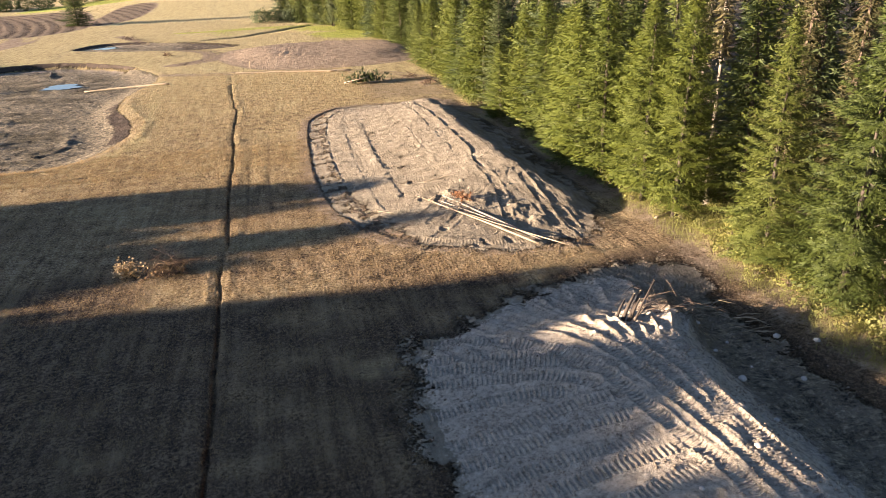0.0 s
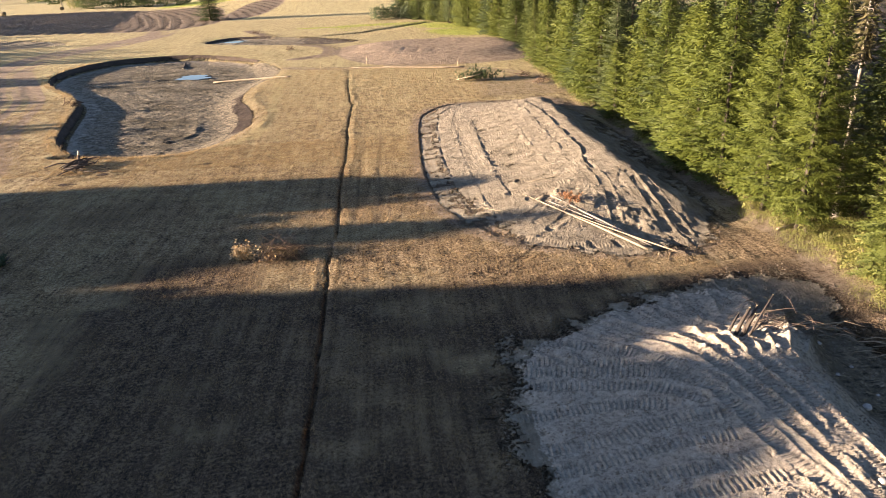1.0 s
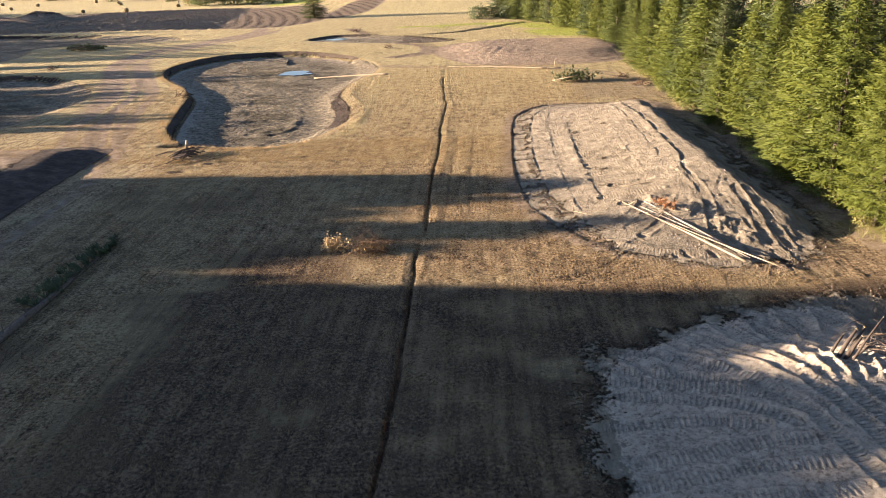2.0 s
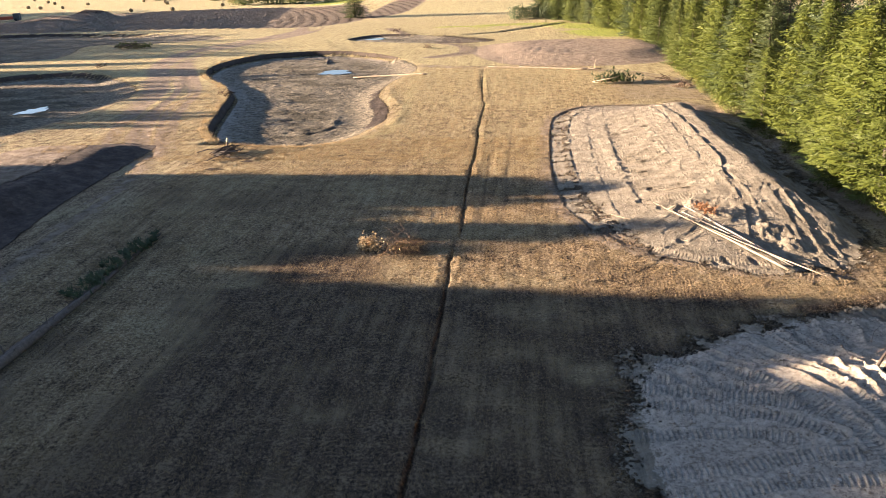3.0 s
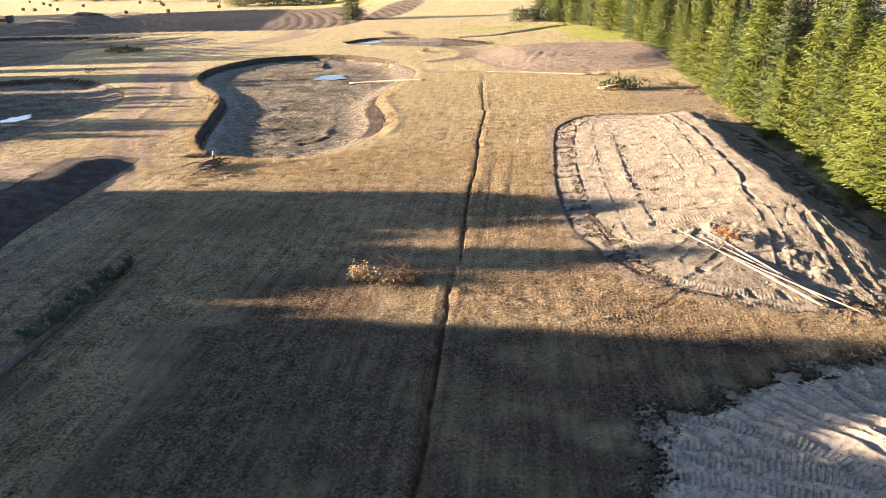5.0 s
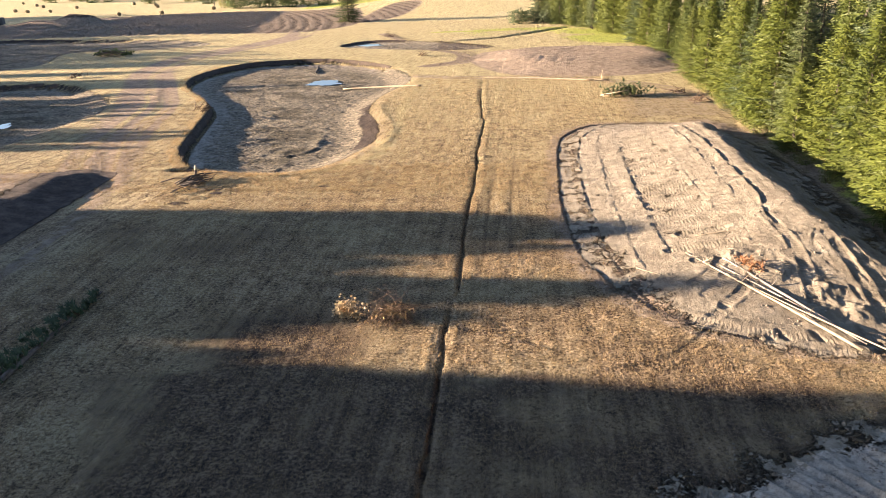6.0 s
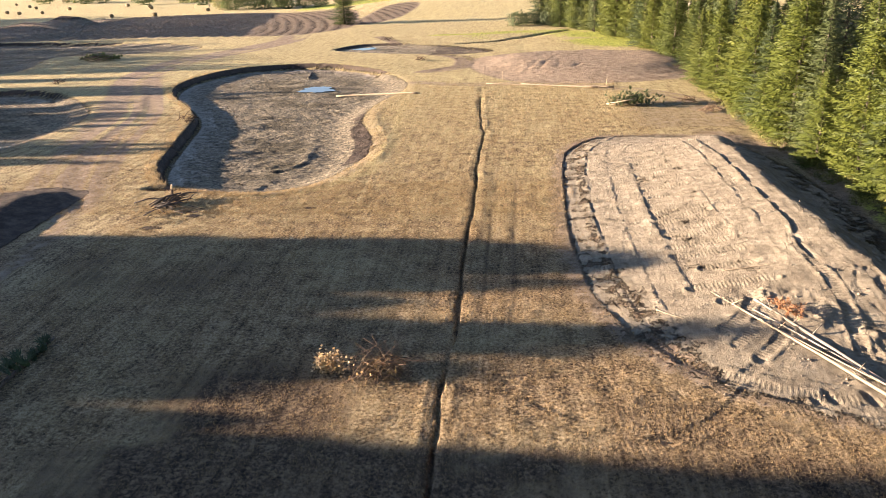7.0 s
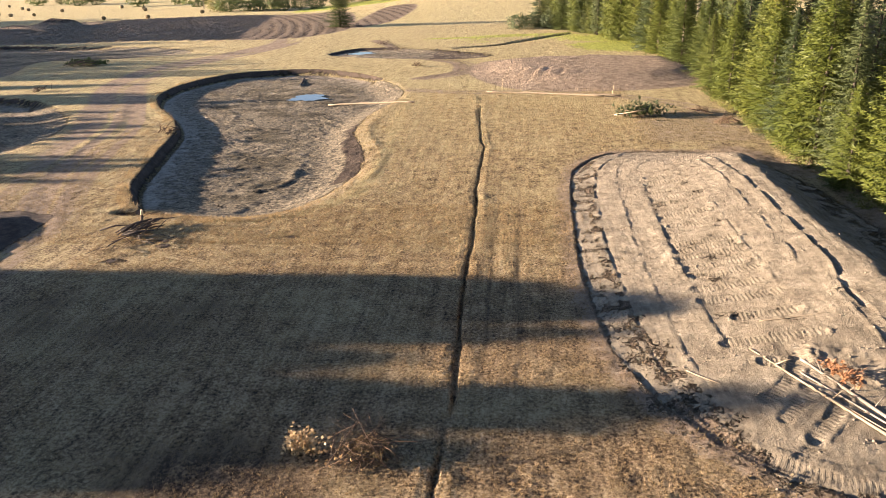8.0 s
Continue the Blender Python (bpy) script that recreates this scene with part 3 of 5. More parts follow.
    scuff_and_shade = np.maximum(scuff_and_shade, 0.38 * smooth(-2, 4, x) * smooth(21, 16, x) * smooth(26, 28, y) * smooth(36.5, 33.5, y))
    # brown near turf, its colour also deepened for the tree shade
    dark_edge = x + 15.2 - 0.34 * (32 - y) + 3 * wob
    scuff_and_shade = np.maximum(scuff_and_shade, (0.70 + 0.5 * fbm(x / 2.2, y / 1.6, 169, 3)) * smooth(-8.0, 2.0, dark_edge) * smooth(14, 9, x) * smooth(32.6, 30.8, y + 2 * wob))
    # western stubble: tree shade put into the turf colour
    scuff_and_shade = np.maximum(scuff_and_shade, (0.30 + 0.55 * smooth(39, 33, y) * smooth(-17, -11, x) + 0.45 * fbm(x / 4, y / 2.6, 167, 3)) * smooth(-4, -10, x) * smooth(-32, -26, x) * smooth(53, 46, y))
    scuff_and_shade = np.maximum(scuff_and_shade, (0.30 + 0.5 * fbm(x / 1.4, y / 1.1, 177, 3)) * smooth(-0.5, 2.6, x) * smooth(8, 4, x) * smooth(35, 39, y) * smooth(50, 44, y))

    # excavated basins with a steep western cut
    for line, depth, steep, flat in ((POND_A, 0.9, 0.6, 4.0), (POND_B, 0.8, 1.2, 4.0), (POND_C, 0.4, 1.0, 3.0), (POND_E, 0.8, 1.5, 4.0)):
        d = outline_distance(line, x, y)
        c = line.mean(axis=0)
        west = smooth(2.0, -6.0, x - c[0] + 0.25 * (c[1] - y))
        if line is POND_A:
            west = np.maximum(smooth(-25.0, -27.5, x), smooth(112, 119, y))
        width = flat + (steep - flat) * west
        fall = smooth(0.15, -1.0, d / width)
        z = z - depth * fall
        inside = smooth(0.2, -0.2, d)
        wet = np.maximum(wet, smooth(-3.5, -7.5, d) * (0.45 + 1.2 * fbm(x / 2.6, y / 1.8, 98, 3)))
        z = z + inside * fall * (0.11 * fbm(x / 0.8, y / 0.7, 91, 3) + 0.14 * fbm(x / 7, y / 6, 93, 2))
        pale = smooth(-0.8 * width, -1.3 * width, d) * smooth(-7.0, -3.5, d + 3 * wob)
        mud_and_shade = np.maximum(mud_and_shade, smooth(0.05, -0.7, d) * (0.62 + 0.38 * smooth(0, -3, d)) * (1 - 0.45 * pale))
        soil = np.maximum(soil, 0.9 * pale)
        clay = np.maximum(clay, 0.8 * pale)
        # west cut: dark loam, with the bank's own shade put into the colour
        loam_and_shade = np.maximum(loam_and_shade, 0.75 * smooth(0.25, 0.0, d) * smooth(-1.0 * steep, -0.6 * steep, d) * west)
        brown = np.maximum(brown, 0.42 * smooth(1.6, 0.4, np.abs(d)) * (1 - west))
    d = outline_distance(POND_A, x, y)
    side = smooth(-20, -15, x) * smooth(66, 70, y) * smooth(92, 86, y)
    loam_and_shade = np.maximum(loam_and_shade, 0.78 * side * smooth(0.0, -0.7, d) * smooth(-2.6, -1.7, d))
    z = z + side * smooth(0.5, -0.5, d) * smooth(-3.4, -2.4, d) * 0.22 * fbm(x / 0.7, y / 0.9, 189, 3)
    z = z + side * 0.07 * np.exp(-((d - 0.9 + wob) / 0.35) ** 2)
    # scraped swirls, a gully and a spoil lip in the large basin
    m = (d < 1) & (y > 58) & (y < 130)
    if m.any():
        u, v = x[m], y[m]
        r1, r2 = np.hypot(u + 24, (v - 66) * 0.8), np.hypot(u + 30, (v - 84) * 0.9)
        w1 = smooth(-1, 1, fbm(u / 7, v / 7, 181, 2) * 4)
        rows = w1 * np.sin(r1 * 2 * math.pi / 0.95 + 2 * fbm(u / 2, v / 2, 183)) + (1 - w1) * np.sin(r2 * 2 * math.pi / 1.25 + 2 * fbm(u / 2, v / 2, 185))
        z[m] += smooth(-1.5, -4, d[m]) * 0.028 * rows * smooth(-0.35, 0.3, fbm(u / 3, v / 3, 187))
        dd, al, ss = line_distance(ARC, u, v)
        z[m] += 0.13 * np.exp(-((dd * ss + 0.5 * wob[m]) / 0.35) ** 2) * (0.6 + 0.6 * lump[m])
        # darker strip along the arc's east side
        loam_and_shade[m] = np.maximum(loam_and_shade[m], 0.3 * smooth(0.9, 0.3, np.abs(dd * ss + 0.45)))
    m = (x > -24) & (x < -8) & (y > 56) & (y < 100)
    if m.any():
        dd, al, ss = line_distance(LIP, x[m], y[m])
        z[m] += 0.028 * np.exp(-((dd + 2 * wob[m]) / 0.35) ** 2) * (0.1 + 1.0 * lump[m]) + 0.02 * lump[m] * np.exp(-((np.abs(dd - 1.4) + 2 * wob[m]) / 0.3) ** 2)
        straw[m] = np.maximum(straw[m], 0.7 * smooth(1.4, 0.3, dd + 3 * wob[m]))
    for sx, sy in ((-14.3, 56.2), (-15.2, 55.9), (-22.2, 55.5), (-23.4, 52.4), (-21.6, 54.6)):
        loam_and_shade = np.maximum(loam_and_shade, 0.62 * smooth(1.2, 0.3, np.hypot((x - sx) / 0.9, (y - sy) / 0.5) + 2 * wob))
    cut = np.hypot((x + 26.0) / 2.6, (y - 60.9) / 0.7)
    loam_and_shade = np.maximum(loam_and_shade, 0.8 * smooth(1.2, 0.6, cut))
    z = z - 0.35 * smooth(1.1, 0.6, cut)
    d = outline_distance(POND_C, x, y)
    loam_and_shade = np.maximum(loam_and_shade, 0.55 * smooth(2.2, 0, d) * smooth(-22, -12, x))

    # second, farther mound
    d = outline_distance(MOUND_2, x, y)
    inn = smooth(0.0, -8, d)
    z = z + 1.0 * inn + 0.04 * inn * fbm(x / 1.4, y / 1.4, 101, 3) + 0.09 * np.exp(-((d + 1.2 + wob) / 0.4) ** 2) * lump
    z = z + 0.22 * smooth(118, 124, y) * smooth(-1, -2, d) * np.maximum(fbm(x / 2.2, y / 1.4, 105, 3), 0)
    m = (x > -6) & (x < 12) & (y > 108) & (y < 120)
    if m.any():
        for x0, y0, x1, y1 in GASHES:
            dd, al, ss = line_distance(np.array([(x0, y0), (x1, y1)]), x[m], y[m])
            z[m] += -0.13 * np.exp(-(dd / 0.32) ** 2) + 0.04 * np.exp(-((dd * ss + 0.55) / 0.25) ** 2)
    brown = np.maximum(brown, smooth(1.5, -0.5, d))
    soil = np.maximum(soil, 0.22 * smooth(-0.5, -3.5, d))
    m = (x > -16) & (x < 18) & (y > 146) & (y < 175)
    if m.any():
        dd, al, ss = line_distance(DITCH, x[m], y[m])
        z[m] -= 0.7 * smooth(0.9, 0.3, dd + wob[m])
        loam_and_shade[m] = np.maximum(loam_and_shade[m], 0.75 * smooth(1.1, 0.4, dd + wob[m]))

    # berm by the western road: dark fresh loam, with self-shade painted in, on the side away from the sun
    d = outline_distance(BERM, x, y)
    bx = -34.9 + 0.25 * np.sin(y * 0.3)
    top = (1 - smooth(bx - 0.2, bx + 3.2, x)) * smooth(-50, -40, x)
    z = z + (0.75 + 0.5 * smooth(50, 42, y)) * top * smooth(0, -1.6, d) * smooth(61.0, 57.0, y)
    loam_and_shade = np.maximum(loam_and_shade, smooth(0.2, -0.6, d) * smooth(bx - 2.6, bx - 0.6, x))
    brown = np.maximum(brown, 0.8 * smooth(0.2, -0.8, d))
    z = z + smooth(0.5, -1, d) * 0.10 * fbm(x / 0.9, y / 0.6, 111)

    # dozed field far off
    for line in (FIELD_DIRT, FIELD_DIRT_2):
        d = outline_distance(line, x, y)
        inn = smooth(0.8, -1.5, d)
        warp = 5 * fbm(x / 30, y / 30, 121) + 0.8 * fbm(x / 6, y / 6, 123)
        west = 1 - np.abs(np.sin((x - 0.29 * y + warp) * math.pi / 3.4))
        bend = x + 0.0045 * (y - 175) ** 2
        arc = 1 - np.abs(np.sin((bend + 0.4 * warp) * math.pi / 3.1))
        e = smooth(-66, -58, x + 0.2 * (y - 180))
        z = z + inn * (0.42 * west ** 2 * (1 - e) + (0.15 if line is FIELD_DIRT else 0.07) * arc ** 3 * e) + inn * 0.10 * fbm(x / 9, y / 9, 127, 2)
        loam_and_shade = np.maximum(loam_and_shade, 0.30 * inn * e * smooth(-48, -56, x))
        # furrow bottoms coloured darker than the ridges
        loam_and_shade = np.maximum(loam_and_shade, inn * (0.22 + 0.28 * e) * smooth(0.55, 0.25, west * (1 - e) + arc * e))
        brown = np.maximum(brown, inn)
        soil = np.maximum(soil, 0.40 * inn)
    heap = np.hypot((x + 131) / 6, (y - 222) / 4)
    z = z + 3.6 * np.exp(-heap ** 2) + 2.2 * np.exp(-np.hypot((x + 139) / 9, (y - 214) / 4) ** 2)
    loam_and_shade = np.maximum(loam_and_shade, 0.6 * smooth(1.2, 0.6, heap))

    # worn roads
    for line, w, amount in ((ROAD, 5.2, 1.05), (CROSSING, 2.6, 0.95), (LANE, 2.2, 0.6), (SPUR, 1.5, 0.72)):
        lo, hi = line.min(axis=0) - 8, line.max(axis=0) + 8
        m = (x > lo[0]) & (x < hi[0]) & (y > lo[1]) & (y < hi[1])
        if m.any():
            dd, _, ss = line_distance(line, x[m], y[m])
            k = smooth(w, w * 0.45, dd + 1.2 * wob[m])
            brown[m] = np.maximum(brown[m], amount * k * (0.80 + 1.1 * fbm(dd * ss / 0.55, (y[m] + x[m]) / 14, 166, 2)))
            z[m] = z[m] + k * 0.07 * fbm(dd * ss / 0.9, y[m] / 9 + x[m] / 14, 165, 2)
            if line is CROSSING:
                loam_and_shade[m] = np.maximum(loam_and_shade[m], 0.36 * k)
    # wheel ruts beside the trench
    for rx, rw in ((-0.55, 0.22), (-2.0, 0.2)):
        k = np.exp(-((x - rx - 0.15 * np.sin(y * 0.11)) / rw) ** 2) * smooth(38, 44, y) * smooth(76, 60, y)
        z = z - 0.025 * k
        scuff_and_shade = np.maximum(scuff_and_shade, 0.55 * k)

    # service trench running north
    tx = -3.4 + 0.10 * fbm(y / 2.5, y * 0 + 3.0, 131) * 2 - 1.1 * smooth(72, 100, y) + 0.10 * np.sin(y * 0.35)
    gap = 1 - 0.8 * smooth(36.3, 36.8, y) * smooth(39.0, 38.2, y)
    run = smooth(101.5, 101.0, y) * gap
    wt = 0.095 + 0.08 * fbm(y / 0.8, x * 0, 135) + 0.06 * fbm(x / 0.3, y / 0.3, 137)
    wt = wt * (1 - 0.3 * smooth(50, 75, y))
    t = smooth(wt + 0.06, wt - 0.04, np.abs(x - tx)) * run
    z = z - 0.24 * t
    loam_and_shade = np.maximum(loam_and_shade, 0.40 * t)
    lip = np.exp(-((np.abs(x - tx) - 0.55) / 0.2) ** 2) * run
    z = z + 0.05 * lip * (0.5 + fbm(x / 0.5, y / 0.5, 141))

    # wood floor and the greener margin
    edge = 21.0 + 0.9 * np.sin(y * 0.21) + 1.5 * smooth(29, 26, y) * smooth(8, 16, y)
    wood = smooth(edge, edge + 1.2, x) * smooth(150, 140, y)
    loam_and_shade = np.maximum(loam_and_shade, 0.62 * smooth(edge + 1.5, edge + 3.5, x) * smooth(230, 150, y))
    green = np.maximum(green, 0.55 * wood)
    brown = np.maximum(brown, 0.7 * smooth(edge - 2.2, edge - 0.6, x) * smooth(edge + 1.2, edge + 0.2, x) * smooth(80, 60, y))
    z = z + 0.3 * wood * smooth(35, 31, y)
    brown = np.maximum(brown, 0.5 * smooth(8, 12, x) * smooth(76, 79, y) * smooth(96, 90, y))
    green = np.maximum(green, (0.80 + 0.6 * fbm(x / 7, y / 5, 161)) * smooth(4, 16, x + 0.15 * (y - 150)) * smooth(134, 142, y) * smooth(178, 162, y))
    green = np.maximum(green, (0.35 + 0.5 * fbm(x / 9, y / 5, 163)) * smooth(-20, -6, x) * smooth(153, 158, y) * smooth(180, 172, y))
    green = np.maximum(green, 0.8 * smooth(-80, -70, x) * smooth(-30, -38, x) * smooth(256, 264, y) * smooth(296, 284, y))

    green = np.maximum(green, 0.9 * np.exp(-((y - 167.4 - 0.08 * (x + 10)) / 1.6) ** 2) * smooth(-22, -15, x) * smooth(4, -3, x))
    # cleat tracks
    ts, tm = np.zeros(x.shape), np.zeros(x.shape)
    for line, half, amount in TRACKS:
        lo, hi = line.min(axis=0) - 0.8, line.max(axis=0) + 0.8
        m = (x > lo[0]) & (x < hi[0]) & (y > lo[1]) & (y < hi[1])
        if not m.any():
            continue
        dd, al, _ = line_distance(line, x[m], y[m])
        k = smooth(half + 0.05, half - 0.04, dd) * amount
        ts[m] = np.where(dd < half + 0.25, al + 0.10 * dd, ts[m])
        k = k * (0.55 + 0.45 * smooth(-0.22, 0.05, fbm(x[m] / 1.3, y[m] / 0.9, 151)))
        tm[m] = np.where(dd < half + 0.05, k, tm[m])
        z[m] = z[m] - 0.05 * k + 0.055 * amount * np.exp(-((dd - half - 0.08) / 0.08) ** 2) * smooth(-0.4, 0.2, fbm(x[m] / 0.5, y[m] / 0.5, 153))
    if fine:
        lug = smooth(-0.35, 0.5, np.sin(ts * 2 * math.pi / PITCH))
        z = z + fine * lug * tm * smooth(0.0, 0.3, tm) - 0.02 * tm
        z = z + np.maximum(soil, mud_and_shade) * (0.016 * fbm(x / 0.24, y / 0.24, 171, 2) + 0.06 * np.maximum(fbm(x / 0.6, y / 0.6, 173, 2) - 0.28, 0))
    return z, dict(soil=soil, mud_and_shade=mud_and_shade, loam_and_shade=loam_and_shade, green=green, straw=straw, clay=clay, wet=wet, scuff_and_shade=scuff_and_shade, brown=brown, track_s=ts, track_m=tm)


SHEETS = []       # grid lines and heights of each sheet of ground, the finest last


def land_z(x, y):
    """Height of the land, read from the finest sheet that holds the place."""
    for gx, gy, z in reversed(SHEETS):
        if gx[0] < x < gx[-1] and gy[0] < y < gy[-1]:
            i, j = int(np.searchsorted(gx, x)) - 1, int(np.searchsorted(gy, y)) - 1
            u, v = (x - gx[i]) / (gx[i + 1] - gx[i]), (y - gy[j]) / (gy[j + 1] - gy[j])
            return float((z[j, i] * (1 - u) + z[j, i + 1] * u) * (1 - v) + (z[j + 1, i] * (1 - u) + z[j + 1, i + 1] * u) * v)
    return 0.0


def axis(stops, grow=1.09, end=3000.0):
    """Grid lines: spans of even steps, then steps that grow towards both horizons."""
    v = [stops[0][0]]
    for a, b, s in stops:
        n = max(1, round((b - a) / s))
        v += [a + (b - a) * (i + 1) / n for i in range(n)]
    s = stops[-1][2]
    while v[-1] < end:
        s *= grow
        v.append(v[-1] + s)
    s = stops[0][2]
    while v[0] > -end:
        s *= grow
        v.insert(0, v[0] - s)
    return np.array(v)


PATCHES = (("earth_field", (-128.0, -27.0, 173.5, 254.0), 0.55, "distant dozed field of dark earth with long curved furrows"),
           ("spoil_mound", (-35.0, 28.5, 102.5, 157.0), 0.36, "low pale spoil mound with gashes beside a shallow basin"),
           ("basin", (-48.5, -9.5, 57.0, 129.5), 0.21, "dug basin with scraped muddy floor and cut bank"),
           ("earth_mound", (-1.9, 20.7, 31.0, 76.6), 0.082, "long pale earth mound with blade ridges and cleat prints"),
           ("earth_pad", (3.2, 20.7, 9.8, 30.9), 0.045, "scraped grey earth pad with cleat tracks and furrows"))


def inside_box(box, x, y):
    """How far inside a box, in metres; negative outside."""
    return np.minimum(np.minimum(x - box[0], box[1] - x), np.minimum(y - box[2], box[3] - y))


def blend(step):
    """Width of the strip in which a fine sheet comes up through the coarse one."""
    return max(0.8, 4 * step)


def sheet(name, gx, gy, fine, shift):
    X, Y = np.meshgrid(gx, gy)
    x, y = X.ravel(), Y.ravel()
    z, zones = land(x, y, fine)
    SHEETS.append((gx, gy, z.reshape(len(gy), len(gx))))
    z = z + shift(x, y)
    nx, ny = len(gx), len(gy)
    i = np.arange(nx * ny).reshape(ny, nx)
    faces = np.stack([i[:-1, :-1], i[:-1, 1:], i[1:, 1:], i[1:, :-1]], -1).reshape(-1, 4)
    ob = part_np(name, np.stack([x, y, z], 1), faces, M_GROUND, smooth=True)
    for k, v in zones.items():
        a = ob.data.attributes.new(k, 'FLOAT', 'POINT')
        a.data.foreach_set("value", v.astype(np.float32))
    return ob


def build_ground():
    gx = axis([(-90, -50, 0.9), (-50, -24, 0.5), (-24, -4.3, 0.28), (-4.3, -2.6, 0.065), (-2.6, 3, 0.24), (3, 20.5, 0.5), (20.5, 26, 0.45)], 1.12)
    gy = axis([(9.5, 36, 0.18), (36, 58, 0.24), (58, 100, 0.36), (100, 135, 0.6), (135, 260, 1.3)], 1.12)

    def sink(x, y):
        return -0.6 * np.max([smooth(blend(p[2]) + 0.2, blend(p[2]) + 0.7, inside_box(p[1], x, y)) for p in PATCHES], axis=0)
    ob = sheet("ground", gx, gy, 0.0, sink)
    tagged(ob, "dry mown grass field with bare dozed earth and dug basins", "ground", kind="structure")
    for name, box, step, label in PATCHES:
        gx, gy = np.arange(box[0], box[1], step), np.arange(box[2], box[3], step)
        p = sheet(name, gx, gy, {0.045: 0.045, 0.082: 0.026}.get(step, 0.0), lambda x, y: 0.005 - 0.11 * smooth(blend(step), 0.0, inside_box(box, x, y)))
        tagged(p, label, "ground", kind="structure")
    return ob


build_ground()


# ---- water ----
def puddle(cx, cy, rx, ry, z, label):
    bm = bmesh.new()
    ring = []
    for k in range(48):
        a = 2 * math.pi * k / 48
        r = 0.95 + 0.5 * noise.noise((math.cos(a) * 1.4 + cx, math.sin(a) * 1.4, 0.3)) + 0.3 * noise.noise((math.cos(a) * 5 + cx, math.sin(a) * 5, 1.3))
        ring.append(bm.verts.new((cx + math.cos(a) * rx * r, cy + math.sin(a) * ry * r, z)))
    bm.faces.new(ring)
    ob = part("water", bm, M_WATER, smooth=False)
    return tagged(ob, label, "puddle", kind="structure")


puddle(-27.0, 107.3, 2.6, 2.1, land_z(-27.0, 107.3) + 0.06, "shallow puddle reflecting the pale sky in a dug basin")
puddle(-58.2, 80.8, 1.4, 2.6, land_z(-58.6, 80.8) + 0.07, "small bright puddle on a grey basin floor")
puddle(-28.4, 148.6, 2.6, 2.0, land_z(-28.4, 148.6) + 0.06, "thin sheet of water in a far basin")


# ---- trees ----
def spray_cloud(rng, tips, dirs, length, width, per, droop=0.15):
    """Small pointed sprays of needles at the given places: points and triangles."""
    n = len(tips) * per
    T = np.repeat(tips, per, axis=0) + rng.normal(0, 0.035, (n, 3))
    D = np.repeat(dirs, per, axis=0) + rng.normal(0, 0.33, (n, 3))
    D[:, 2] -= droop
    D /= np.linalg.norm(D, axis=1)[:, None]
    S = np.cross(D, rng.normal(0, 1, (n, 3)) * 0.7 + np.array([0, 0, 1.0]))
    S /= np.linalg.norm(S, axis=1)[:, None] + 1e-9
    L = length * rng.uniform(0.6, 1.3, n)[:, None]
    W = width * rng.uniform(0.6, 1.3, n)[:, None]
    V = np.stack([T - 0.1 * D * L + S * W, T + D * L, T - 0.1 * D * L - S * W], 1).reshape(-1, 3)
    F = np.arange(n * 3).reshape(-1, 3)
    return V, F


def leafy(name, V, foliage, tree, lift=0.45):
    """Loose triangles whose shading follows the rounded body of the crown."""
    T = V.reshape(-1, 3, 3).copy()
    fn = np.cross(T[:, 1] - T[:, 0], T[:, 2] - T[:, 0])
    fn /= np.linalg.norm(fn, axis=1)[:, None] + 1e-12
    out = T.mean(axis=1) * np.array([1.0, 1.0, 0.0])
    out = 0.85 * out / (np.linalg.norm(out, axis=1)[:, None] + 1e-6) + np.array([0, 0, lift])
    back = (fn * out).sum(axis=1) < 0
    T[back] = T[back][:, ::-1]
    fn[back] *= -1
    n = 0.6 * out + 0.55 * fn
    n /= np.linalg.norm(n, axis=1)[:, None]
    ob = part_np(name, T.reshape(-1, 3), np.arange(len(T) * 3).reshape(-1, 3), foliage, tree, smooth=True)
    ob.data.normals_split_custom_set_from_vertices(np.repeat(n, 3, axis=0).tolist())
    return ob


